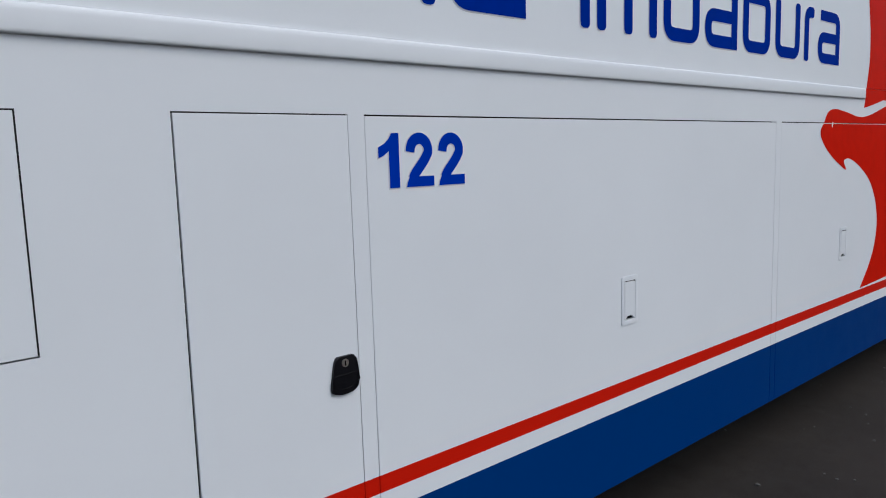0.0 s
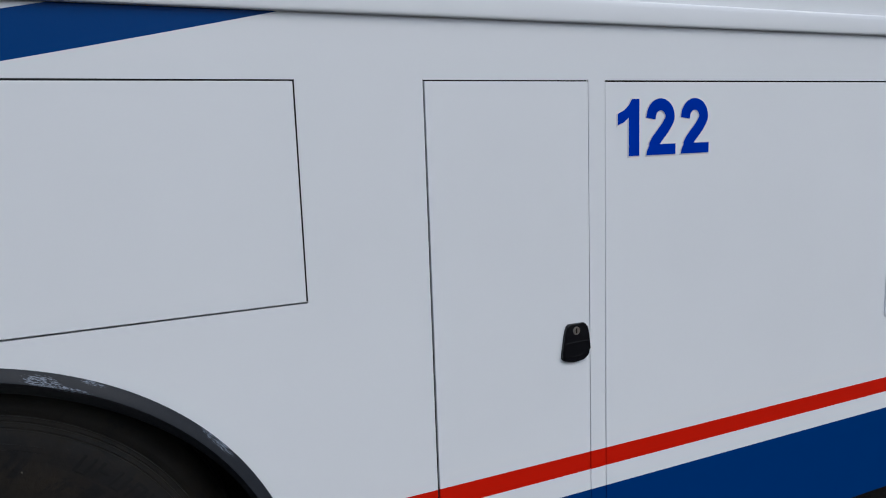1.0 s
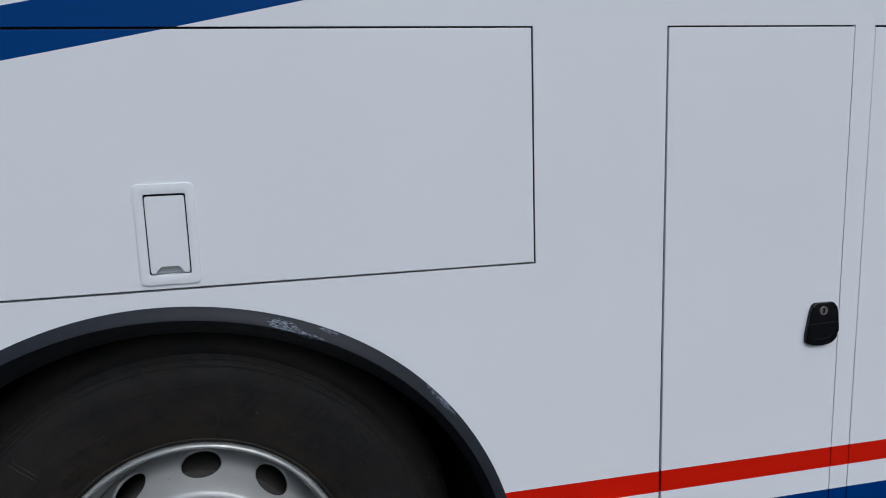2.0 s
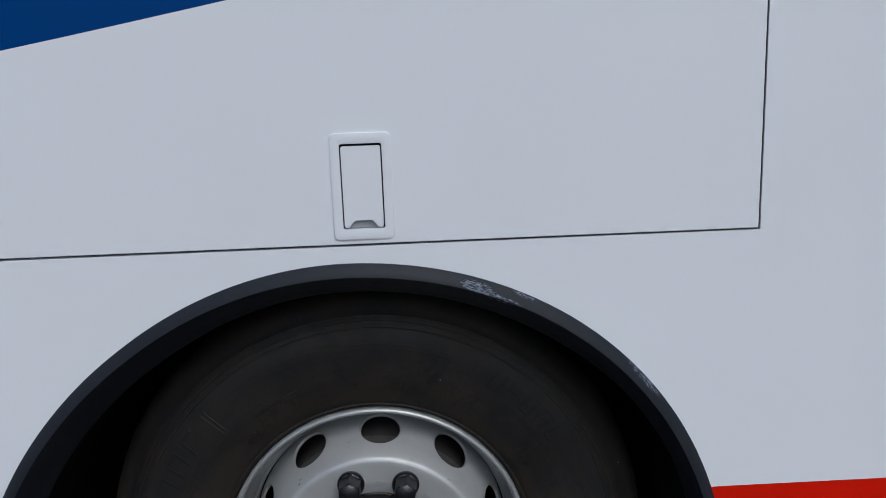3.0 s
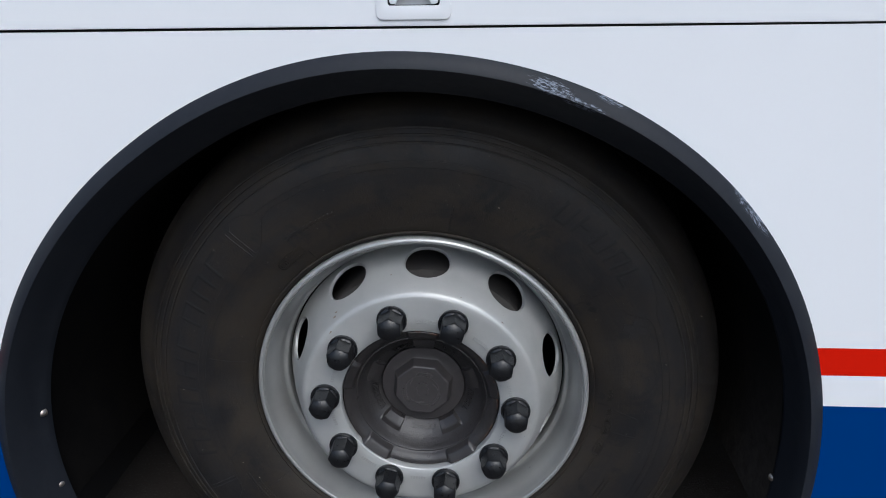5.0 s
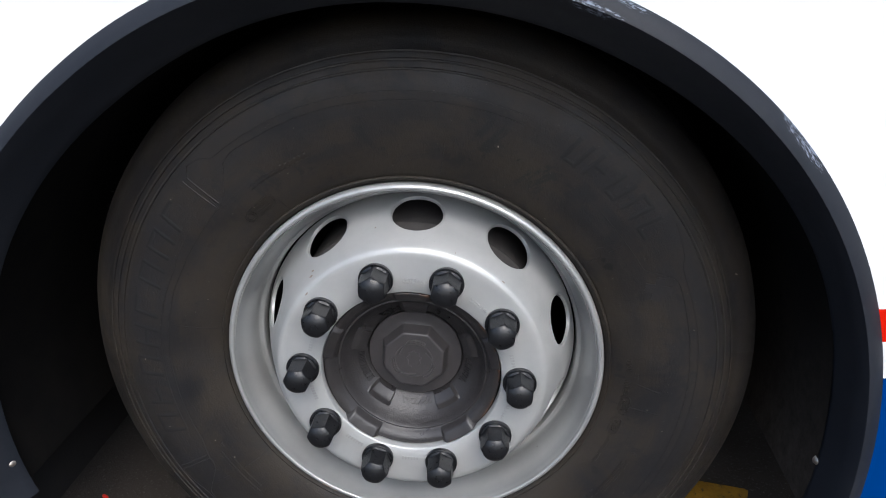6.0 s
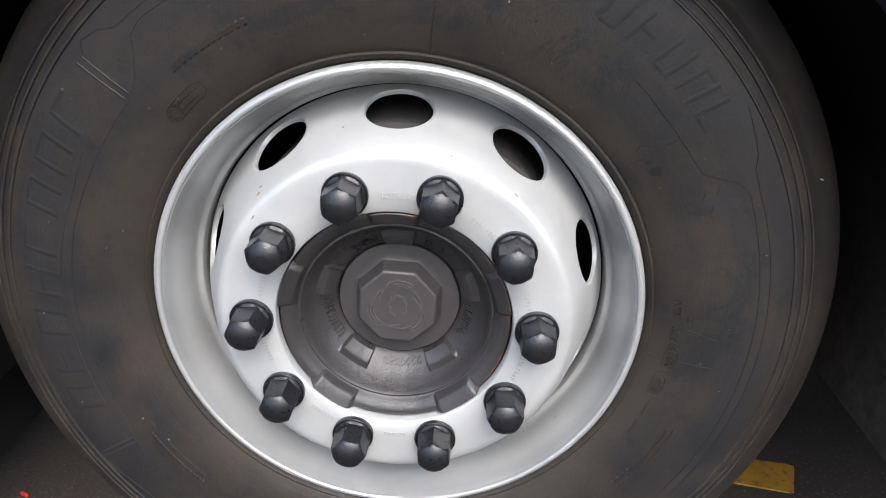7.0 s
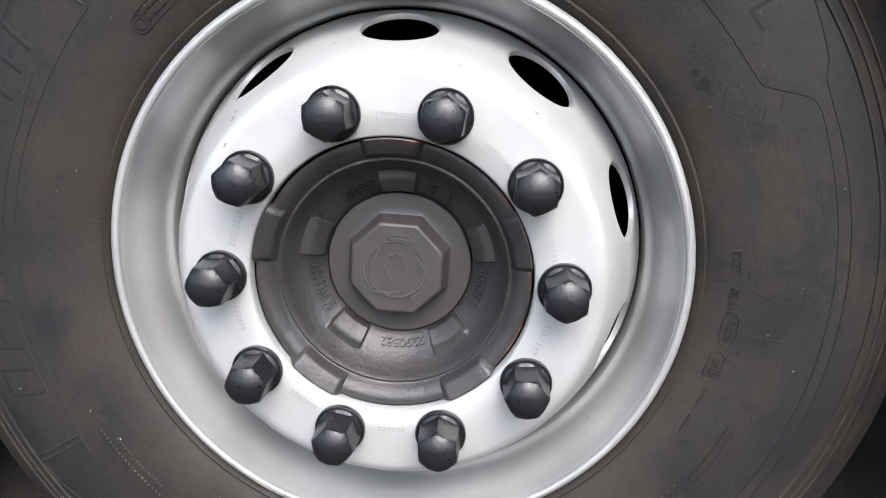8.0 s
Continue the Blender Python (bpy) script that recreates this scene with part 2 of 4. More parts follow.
def asphalt():
    m = Mat("yard_asphalt")
    big = m.ramp(m.noise(0.7, 6, 0.6), 0.3, 0.7)
    mid = m.ramp(m.noise(9, 6, 0.65), 0.3, 0.7)
    c = m.mix(big, (0.0225, 0.0192, 0.0172), (0.044, 0.0372, 0.0325))
    c = m.mix(m.op('MULTIPLY', mid, 0.5), c, (0.050, 0.0440, 0.0405))
    stone = m.op('MULTIPLY', m.ramp(m.noise(160, 3, 0.6), 0.58, 0.68), 0.6)
    c = m.mix(stone, c, (0.10, 0.095, 0.09))
    m.bump(m.op('ADD', m.noise(160, 5, 0.7), m.noise(14, 4)), 0.6, 0.004)
    return m.set(c, m.ramp(big, 0, 1, 0.82, 0.96), spec=0.08)


M_BODY, M_WHITE = livery_paint(), white_paint()
M_BLUE, M_NAVY, M_RED = plain_paint("blue_vinyl", (0.0006, 0.033, 0.38), 0.45), plain_paint("navy_vinyl", (0.0005, 0.022, 0.27), 0.45), plain_paint("red_vinyl", RED)
M_EDGE = plain_paint("silver_vinyl_edge", (0.56, 0.57, 0.61))
M_FLARE, M_RUBBER, M_SILVER, M_RIM, M_HUB = flare_plastic(), rubber(), silver("silver_enamel", 0.35, 0.36), silver("rim_enamel", 0.50, 0.28), cast_iron()
M_DARK = simple("underseal_and_rim_shade", (0.008, 0.008, 0.009), (0.016, 0.015, 0.015), 20, 0.85, spec=0.2)
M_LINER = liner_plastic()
M_CAP = nut_plastic()
M_HUBCAP = simple("hub_cap_plastic", (0.036, 0.033, 0.034), (0.050, 0.046, 0.046), 90, 0.42, bump=0.15, dist=0.0004)
M_BLACK = simple("handle_plastic", (0.003, 0.003, 0.0045), (0.008, 0.008, 0.010), 90, 0.2, bump=0.05, spec=0.28)
M_STEEL = simple("lock_steel", (0.35, 0.30, 0.26), (0.5, 0.46, 0.42), 200, 0.35, metal=0.9)
M_SEAL = simple("seam_rubber", (0.008, 0.008, 0.009), (0.014, 0.014, 0.015), 60, 0.8)
M_AMBER = simple("amber_lens", (0.72, 0.20, 0.004), (0.82, 0.27, 0.008), 120, 0.3, spec=0.25)
M_YELLOW = worn_yellow()
M_REDCHIP = simple("red_plastic", (0.55, 0.02, 0.01), (0.65, 0.03, 0.015), 80, 0.4)
M_DRUM = simple("brake_drum_iron", (0.030, 0.028, 0.027), (0.060, 0.054, 0.050), 40, 0.8)
M_LETTER = simple("lettering_rubber", (0.0085, 0.0086, 0.0098), (0.0135, 0.0125, 0.0122), 75, 0.62, spec=0.3)
M_CLEAN = simple("clean_rubber", (0.0130, 0.0128, 0.0138), (0.0220, 0.0200, 0.0195), 90, 0.6, spec=0.3)
# dark rubber for scuffs, and for the shade painted along the mould lines
M_SCUFF_SHADE = simple("rubbed_and_line_shade", (0.0090, 0.0088, 0.0094), (0.0150, 0.0135, 0.0128), 160, 0.55, spec=0.3)
M_GRIT = simple("pale_grit", (0.16, 0.135, 0.10), (0.34, 0.30, 0.25), 300, 0.8)
M_CAPMARK_LIT = simple("cap_mark_lit_plastic", (0.052, 0.049, 0.049), (0.074, 0.070, 0.069), 120, 0.4)
M_STAMP_SHADE = simple("stamp_shaded_silver", (0.33, 0.33, 0.325), (0.42, 0.42, 0.415), 300, 0.5, metal=0.4)
M_GROUND = asphalt()


# ---- mesh helpers ----
def part(name, bm, material, parent=None, label="", smooth=None):
    """Links a bmesh as one mesh object under a thing or a part. smooth: the largest edge angle, in degrees, that is smoothed."""
    bmesh.ops.recalc_face_normals(bm, faces=bm.faces)
    if smooth:
        for f in bm.faces:
            f.smooth = True
        for e in bm.edges:
            e.smooth = len(e.link_faces) == 2 and e.calc_face_angle(3.2) < radians(smooth)
    mesh = bpy.data.meshes.new(name)
    bm.to_mesh(mesh)
    bm.free()
    mesh.materials.append(material)
    ob = new(name, mesh)
    if parent:
        ob.parent = parent
    return tagged(ob, label) if label else ob


def prism(bm, pts, y0, y1, bevel=0.0, segments=2):
    """A plate with the outline pts (x, z), its face at y0 and its back at y1."""
    front = [bm.verts.new((x, y0, z)) for x, z in pts]
    face = bm.faces.new(front)
    back = [bm.verts.new((x, y1, z)) for x, z in pts]
    n = len(pts)
    for i in range(n):
        bm.faces.new((front[i], back[i], back[(i + 1) % n], front[(i + 1) % n]))
    bm.faces.new(back[::-1])
    if bevel:
        bmesh.ops.bevel(bm, geom=list(face.edges), offset=bevel, segments=segments, affect='EDGES', profile=0.6)


def rect(x0, x1, z0, z1):
    return [(x0, z0), (x1, z0), (x1, z1), (x0, z1)]


def rounded(pts, radius, n=5):
    """The outline with its corners rounded."""
    out = []
    for i, p in enumerate(pts):
        p, a, b = Vector(p), Vector(pts[i - 1]), Vector(pts[(i + 1) % len(pts)])
        u, v = (a - p), (b - p)
        r = min(radius, u.length * 0.48, v.length * 0.48)
        s, e = p + u.normalized() * r, p + v.normalized() * r
        for k in range(n + 1):
            t = k / n
            q = s * (1 - t) ** 2 + p * 2 * t * (1 - t) + e * t * t
            out.append((q.x, q.y))
    return out


def ring_plate(bm, outer, inner, y0, y1, bevel=0.0):
    """A flat frame between two outlines with as many points each."""
    n = len(outer)
    rows = [[bm.verts.new((x, y, z)) for x, z in o] for y, o in ((y0, outer), (y0, inner), (y1, inner), (y1, outer))]
    for a in range(4):
        for i in range(n):
            bm.faces.new((rows[a][i], rows[a][(i + 1) % n], rows[(a + 1) % 4][(i + 1) % n], rows[(a + 1) % 4][i]))
    if bevel:
        sharp = [e for e in bm.edges if all(v in rows[0] for v in e.verts) or all(v in rows[1] for v in e.verts)]
        bmesh.ops.bevel(bm, geom=sharp, offset=bevel, segments=2, affect='EDGES', profile=0.6)


def holed_plate(bm, box, hole, y0, y1):
    """A rectangular plate with one rectangular opening through it."""
    (x0, x1, z0, z1), (a0, a1, b0, b1) = box, hole
    ring_plate(bm, rect(x0, x1, z0, z1), rect(a0, a1, b0, b1), y0, y1)
    front = [e for e in bm.edges if all(abs(v.co.y - y0) < 1e-6 for v in e.verts) and len({round(v.co.x, 5) for v in e.verts} & {round(x0, 5), round(x1, 5)}) + len({round(v.co.z, 5) for v in e.verts} & {round(z0, 5), round(z1, 5)}) >= 2
             and all(abs(v.co.x - x0) < 1e-5 or abs(v.co.x - x1) < 1e-5 or abs(v.co.z - z0) < 1e-5 or abs(v.co.z - z1) < 1e-5 for v in e.verts)]
    front = [e for e in front if (abs(e.verts[0].co.x - e.verts[1].co.x) < 1e-6 or abs(e.verts[0].co.z - e.verts[1].co.z) < 1e-6)]
    bmesh.ops.bevel(bm, geom=front, offset=0.0018, segments=2, affect='EDGES', profile=0.6)


AXLE = 0.5


def lathe(bm, profile, segs=96, centre=(0.0, AXLE), start=0.0, sweep=360.0, shift=None, close=False):
    """Turns (radius, y) round a sideways axle. Angles run clockwise from the top. shift(angle, r) moves a point outwards."""
    full = abs(sweep) >= 359.9
    count = segs if full else segs + 1
    rings = []
    for i in range(count):
        a = radians(start + sweep * i / segs)
        row = []
        for r, y in profile:
            dy = shift(math.degrees(a) % 360, r) if shift else 0.0
            row.append(bm.verts.new((centre[0] + r * math.sin(a), y - dy, centre[1] + r * math.cos(a))))
        rings.append(row)
    m = len(profile)
    for i in range(segs):
        p, q = rings[i], rings[(i + 1) % count]
        for k in range(m if close else m - 1):
            bm.faces.new((p[k], p[(k + 1) % m], q[(k + 1) % m], q[k]))
    return rings


def smooth_profile(points, steps=6):
    """A curve through (r, y) points (Catmull-Rom)."""
    P = [Vector(p) for p in points]
    P = [P[0] * 2 - P[1]] + P + [P[-1] * 2 - P[-2]]
    out = []
    for i in range(1, len(P) - 2):
        for k in range(steps):
            t = k / steps
            a, b, c, d = P[i - 1:i + 3]
            q = 0.5 * (2 * b + (c - a) * t + (2 * a - 5 * b + 4 * c - d) * t * t + (3 * b - a - 3 * c + d) * t ** 3)
            out.append((q.x, q.y))
    return out + [tuple(P[-2])]


def ribbon(bm, path, width, y0, y1, radius=0.03, blunt=0.0):
    """A painted stroke of even width along a path (x, z), with round turns and, if blunt, rounded ends."""
    pts = [Vector(path[0])]
    for i in range(1, len(path) - 1):
        p, a, b = Vector(path[i]), Vector(path[i - 1]), Vector(path[i + 1])
        r = min(radius, (a - p).length * 0.49, (b - p).length * 0.49)
        s, e = p + (a - p).normalized() * r, p + (b - p).normalized() * r
        pts += [s * (1 - t) ** 2 + p * 2 * t * (1 - t) + e * t * t for t in (k / 6 for k in range(7))]
    pts.append(Vector(path[-1]))
    rows = []
    for i, p in enumerate(pts):
        d = (pts[min(i + 1, len(pts) - 1)] - pts[max(i - 1, 0)]).normalized()
        s = Vector((-d.y, d.x)) * width / 2
        if blunt and i in (0, len(pts) - 1):
            away, side = (-d if i == 0 else d), s.normalized()
            caps = [(p + away * blunt * (math.sin(a) - 1), s - side * blunt * (1 - math.cos(a))) for a in (0.0, 0.5, 1.0, math.pi / 2)]
            for q0, s0 in (caps if i else caps[::-1]):
                rows.append([bm.verts.new((q.x, y, q.y)) for y in (y0, y1) for q in (q0 + s0, q0 - s0)])
            continue
        rows.append([bm.verts.new((q.x, y, q.y)) for y in (y0, y1) for q in (p + s, p - s)])
    for p, q in zip(rows, rows[1:]):
        for a, b in ((0, 1), (1, 3), (3, 2), (2, 0)):
            bm.faces.new((p[a], p[b], q[b], q[a]))
    for row in (rows[0], rows[-1]):
        bm.faces.new((row[0], row[1], row[3], row[2]))


def lettering(text, height, thick=0.0006, bold=0.0, squeeze=1.0):
    """A bmesh of writing in the built-in font, upright in the xz plane and centred, facing -y."""
    curve = bpy.data.curves.new("writing", 'FONT')
    curve.body, curve.size, curve.extrude, curve.offset = text, 1.0, 0.0, bold
    curve.align_x, curve.align_y, curve.resolution_u = 'CENTER', 'CENTER', 4
    ob = new("writing", curve)
    bpy.context.view_layer.update()
    mesh = bpy.data.meshes.new_from_object(ob.evaluated_get(bpy.context.evaluated_depsgraph_get()))
    bm = bmesh.new()
    bm.from_mesh(mesh)
    bpy.data.objects.remove(ob)
    bpy.data.curves.remove(curve)
    bpy.data.meshes.remove(mesh)
    zs = [v.co.y for v in bm.verts]
    k = height / (max(zs) - min(zs))
    for v in bm.verts:
        v.co = Vector((v.co.x * k * squeeze, 0.0, v.co.y * k))
    got = bmesh.ops.extrude_face_region(bm, geom=list(bm.faces))
    for g in got["geom"]:
        if isinstance(g, bmesh.types.BMVert):
            g.co.y -= thick
    return bm


# ---- ground ----
bm = bmesh.new()
S = 600.0
cuts = [-S, -60, -12, -4, -1.5, 0, 1.5, 4, 7, 12, 60, S]
grid = [[bm.verts.new((x, y, 0.0)) for y in cuts] for x in cuts]
for i in range(len(cuts) - 1):
    for j in range(len(cuts) - 1):
        bm.faces.new((grid[i][j], grid[i + 1][j], grid[i + 1][j + 1], grid[i][j + 1]))
tagged(part("ground", bm, M_GROUND), "dark worn asphalt yard with fine grit", "ground", kind="structure")

bm = bmesh.new()
rng = random.Random(4)
for i in range(130):
    px, py, s = rng.uniform(1.2, 9.0), rng.uniform(-2.2, 0.7), rng.uniform(0.003, 0.008) * (1.5 if rng.random() < 0.08 else 1)
    got = bmesh.ops.create_icosphere(bm, subdivisions=1, radius=s)
    turn = Euler((rng.random() * 3, rng.random() * 3, rng.random() * 3)).to_matrix()
    for v in got["verts"]:
        v.co = turn @ (v.co * rng.uniform(0.75, 1.15))
        v.co.z *= 0.6
        v.co += Vector((px, py, s * 0.35))
tagged(part("gravel", bm, simple("grit_stone", (0.06, 0.057, 0.055), (0.14, 0.13, 0.12), 40, 0.9)), "loose grey grit scattered on the asphalt", "gravel", kind="stuff")

bm = bmesh.new()
prism(bm, [(0.200, 0.130), (0.420, 0.075), (0.560, 0.042), (0.640, 0.021), (0.649, 0.022), (0.662, 0.055), (0.675, 0.088), (0.668, 0.094), (0.560, 0.118), (0.200, 0.206)], 0.0, 0.003)
bmesh.ops.rotate(bm, verts=bm.verts, cent=(0, 0, 0), matrix=Matrix.Rotation(radians(-90), 3, 'X'))
bmesh.ops.translate(bm, verts=bm.verts, vec=(0, 0.376, 0.004))
tagged(part("painted_line", bm, M_YELLOW), "worn yellow paint line on the asphalt beside the tyre", "road marking")

bm = bmesh.new()
prism(bm, rounded([(-0.008, -0.001), (0.006, -0.006), (0.008, -0.002), (-0.006, 0.004)], 0.0015), 0.0, 0.006, 0.001)
bmesh.ops.rotate(bm, verts=bm.verts, cent=(0, 0, 0), matrix=Matrix.Rotation(radians(-90), 3, 'X'))
bmesh.ops.translate(bm, verts=bm.verts, vec=(-0.738, 0.371, 0.006))
tagged(part("plastic_scrap", bm, M_REDCHIP), "small red plastic scrap lying on the asphalt", "litter")

# ---- coach ----
bus = new("bus")
tagged(bus, "white coach with red and blue waist stripes, parked on asphalt", "bus")
X0, X1, ZB, DEEP = -2.4, 8.75, 0.322, 2.5
ARCH, ARCH_R = (-0.011, 0.453), 0.661


def arch_radius(deg):
    """The wheel opening: nearly a circle, fuller behind the crown than before it."""
    return ARCH_R + 0.009 * math.sin(radians(3 * deg)) * abs(deg) / 60 + 0.010 * max(0.0, -deg - 35) / 45


def arch_point(deg, inset=0.0):
    r = arch_radius(deg) - inset
    return ARCH[0] + r * math.sin(radians(deg)), ARCH[1] + r * math.cos(radians(deg))


END = math.degrees(math.acos((ZB - ARCH[1]) / ARCH_R))
arch = [arch_point(-END + 2 * END * i / 96) for i in range(97)]
arch[0], arch[-1] = (arch[0][0], ZB), (arch[-1][0], ZB)

DOOR_TOP, A_R, A_B = 1.5735, 0.6695, 1.1455
G = 0.0043
bm = bmesh.new()
HEAD = DOOR_TOP + G
prism(bm, rect(X0, -1.1, ZB, 1.7004), 0.0, 0.018)
prism(bm, [(-1.1, ZB)] + arch + [(0.9360, ZB), (0.9360, HEAD), (1.3490, HEAD), (1.3490, ZB), (1.3925, ZB), (1.3925, HEAD), (3.5655, HEAD), (3.5655, ZB), (3.6130, ZB), (3.6130, HEAD), (5.7636, HEAD), (5.7636, ZB), (X1, ZB), (X1, 1.7004),
                                 (-1.1, 1.7004), (-1.1, HEAD), (A_R + G, HEAD), (A_R + G, A_B - 0.0040), (-1.1, A_B - 0.0040)], 0.0, 0.018, 0.0014)
part("side_wall", bm, M_BODY, bus)

bm = bmesh.new()
prism(bm, rect(X0, X1, 1.7555, 3.25), 0.0, 0.02)
part("upper_side_panel", bm, M_WHITE, bus)

# dark rubber and frame behind the seams
bm = bmesh.new()
prism(bm, rect(X0, X1, 1.122, 3.2), 0.021, 0.03)
prism(bm, rect(0.72, X1, ZB + 0.004, 1.122), 0.021, 0.03)
part("inner_frame", bm, M_SEAL, bus)
for box in (rect(0.9361, 0.9410, ZB + 0.004, HEAD), rect(A_R + 0.0001, A_R + G - 0.0001, A_B, HEAD), rect(-1.0960, A_R, DOOR_TOP + 0.0001, HEAD - 0.0001), rect(0.9412, 1.3468, DOOR_TOP + 0.0001, HEAD - 0.0001)):
    bm = bmesh.new()
    prism(bm, box, 0.0062, 0.0208)
    part("seam_gasket", bm, M_SEAL, bus)

bm = bmesh.new()
prof = [(0.010, 1.7008), (-0.0074, 1.7008), (-0.0100, 1.7018), (-0.0112, 1.7040), (-0.0118, 1.7090), (-0.0120, 1.7250), (-0.0116, 1.7400), (-0.0108, 1.7480), (-0.0090, 1.7522), (-0.0050, 1.7542), (0.010, 1.7546)]
stations = [(X0, 1.0)] + [(4.555 + 0.035 * t, 1.0 - 0.75 * t * t) for t in (0, 0.3, 0.55, 0.75, 0.9, 1.0)]
rows = [[bm.verts.new((x, y * k if y < 0 else y, z)) for y, z in prof] for x, k in stations]
for p, q in zip(rows, rows[1:]):
    for i in range(len(prof) - 1):
        bm.faces.new((p[i], p[i + 1], q[i + 1], q[i]))
for row in (rows[0], rows[-1]):
    bm.faces.new(row)
part("belt_rail", bm, M_WHITE, bus, "rounded white belt rail", smooth=50)

# the far side, roof, ends and floor close the body
for name, (a, b, c, d, e, f), mat in (("roof", (X0, X1, 0.0, DEEP, 3.25, 3.35), M_WHITE), ("far_side_wall", (X0, X1, DEEP - 0.03, DEEP, ZB, 3.25), M_WHITE),
                                      ("front_wall", (X0 - 0.03, X0, 0.0, DEEP, ZB, 3.35), M_WHITE), ("rear_wall", (X1, X1 + 0.03, 0.0, DEEP, ZB, 3.35), M_WHITE)):
    bm = bmesh.new()
    prism(bm, rect(a, b, e, f), c, d, 0.01 if name == "roof" else 0.0)
    part(name, bm, mat, bus)
for box, y0, y1 in ((rect(0.72, X1 - 0.01, 0.40, 0.44), 0.035, DEEP - 0.04), (rect(X0 + 0.01, -0.74, 0.40, 0.44), 0.035, DEEP - 0.04), (rect(-0.74, 0.72, 0.12, 1.13), 0.70, 0.74),
                    (rect(0.69, 0.72, 0.33, 1.12), 0.10, 0.70), (rect(-0.79, -0.76, 0.09, 1.12), 0.10, 0.74), (rect(-0.77, 0.72, 1.125, 1.14), 0.05, 0.74)):
    bm = bmesh.new()
    prism(bm, box, y0, y1)
    part("chassis_panel", bm, M_DARK, bus, "black undersealed chassis panel")


# ---- hatches and their latches ----
def latch(door, x0, x1, z0, z1, pocket):
    """A flush pull latch: raised frame, lid with a finger notch, and the pocket behind it."""
    a, b, c, d = x0 + 0.0155, x1 - 0.0145, z0 + 0.0172, z1 - 0.0172
    bm = bmesh.new()
    ring_plate(bm, rounded(rect(x0, x1, z0, z1), 0.010), rounded(rect(a, b, c, d), 0.0045), -0.0030, 0.0, 0.0013)
    part("latch_frame", bm, M_WHITE, door, smooth=40)
    mid, g = (a + b) / 2, 0.0022
    bm = bmesh.new()
    lid = rounded(rect(a + g, b - g, c + g, d - 0.0036), 0.0038, 4)
    first = len(lid) // 4
    lid[first:first] = [(mid - 0.0235, c + g), (mid - 0.0150, c + 0.0165), (mid + 0.0145, c + 0.0165), (mid + 0.0230, c + g)]
    prism(bm, lid, -0.0028, 0.004, 0.0020, 5)
    part("latch_lid", bm, M_WHITE, door)
    bm = bmesh.new()
    prism(bm, rect(mid - 0.026, mid + 0.026, c + 0.001, c + 0.030), 0.0095, 0.0135)
    part("latch_pocket", bm, pocket, door)
    bm = bmesh.new()
    prism(bm, rect(a, b, c, d), 0.0135, 0.016)
    prism(bm, rect(a - 0.002, a + 0.0008, c, d), -0.0012, 0.016)
    prism(bm, rect(b - 0.0008, b + 0.002, c, d), -0.0012, 0.016)
    prism(bm, rect(a, b, d - 0.0008, d + 0.002), -0.0012, 0.016)
    part("latch_seal", bm, M_SEAL, door)
    return a, b, c, d


# grey that holds the light reaching into the hatch's latch pocket
M_POCKET_LIT = simple("lit_latch_pocket", (0.42, 0.43, 0.45), (0.50, 0.51, 0.53), 60, 0.5)


def hatch(name, x0, x1, z0, z1, latch_box, label):
    bm = bmesh.new()
    if latch_box:
        a, b, c, d = latch_box
        holed_plate(bm, (x0, x1, z0, z1), (a + 0.0155, b - 0.0145, c + 0.0172, d - 0.0172), 0.0, 0.016)
    else:
        prism(bm, rect(x0, x1, z0, z1), 0.0, 0.016, 0.0018)
    door = part(name, bm, M_BODY, bus, label)
    if latch_box:
        # hatch pocket grey for the light in it; luggage door pockets plain black
        latch(door, *latch_box, M_POCKET_LIT if x0 < 0 else M_BLACK)
    return door


hatch("compartment_hatch", -1.0964, A_R, A_B, DOOR_TOP, (-0.0290, 0.0685, 1.1535, 1.3250), "white hatch over the wheel with a flush pull latch")
narrow = hatch("narrow_door", 0.9411, 1.3470, ZB, DOOR_TOP, None, "narrow white service door with a black lock handle")
luggage = hatch("luggage_door", 1.3945, 3.5635, ZB, DOOR_TOP - 0.001, (2.4235, 2.5170, 0.8800, 1.0500), "wide white luggage door numbered 122")
hatch("luggage_door", 3.6150, 5.7600, ZB, DOOR_TOP - 0.001, (4.3180, 4.4115, 0.8800, 1.0500), "wide white luggage door under a red emblem")

# a fleck of tar on the hatch
bm = bmesh.new()
prism(bm, rounded([(-0.5582, 1.3000), (-0.5562, 1.2998), (-0.5559, 1.3015), (-0.5580, 1.3017)], 0.0006), -0.0007, 0.0)
part("tar_fleck", bm, M_SEAL, bus)

# black lock handle
hx = 1.3045
bm = bmesh.new()
outline = rounded([(hx - 0.024, 1.0145), (hx + 0.028, 1.0145), (hx + 0.0345, 0.996), (hx + 0.0405, 0.9435), (hx + 0.024, 0.925), (hx - 0.011, 0.9215), (hx - 0.040, 0.9295), (hx - 0.040, 0.945), (hx - 0.0305, 1.000)], 0.013)
prism(bm, outline, -0.0072, 0.0, 0.0042, 4)
part("lock_handle", bm, M_BLACK, narrow, "black plastic lock handle", smooth=50)
bm = bmesh.new()
ring_plate(bm, rounded([(hx - 0.0345, 0.9705), (hx + 0.0345, 0.9725), (hx + 0.036, 0.947), (hx + 0.020, 0.934), (hx - 0.011, 0.9315), (hx - 0.0355, 0.9395)], 0.009),
           rounded([(hx - 0.026, 0.966), (hx + 0.027, 0.967), (hx + 0.028, 0.9495), (hx + 0.015, 0.9385), (hx - 0.009, 0.936), (hx - 0.029, 0.942)], 0.0075), -0.0082, -0.005, 0.0012)
part("grip_rim", bm, M_BLACK, narrow, smooth=45)
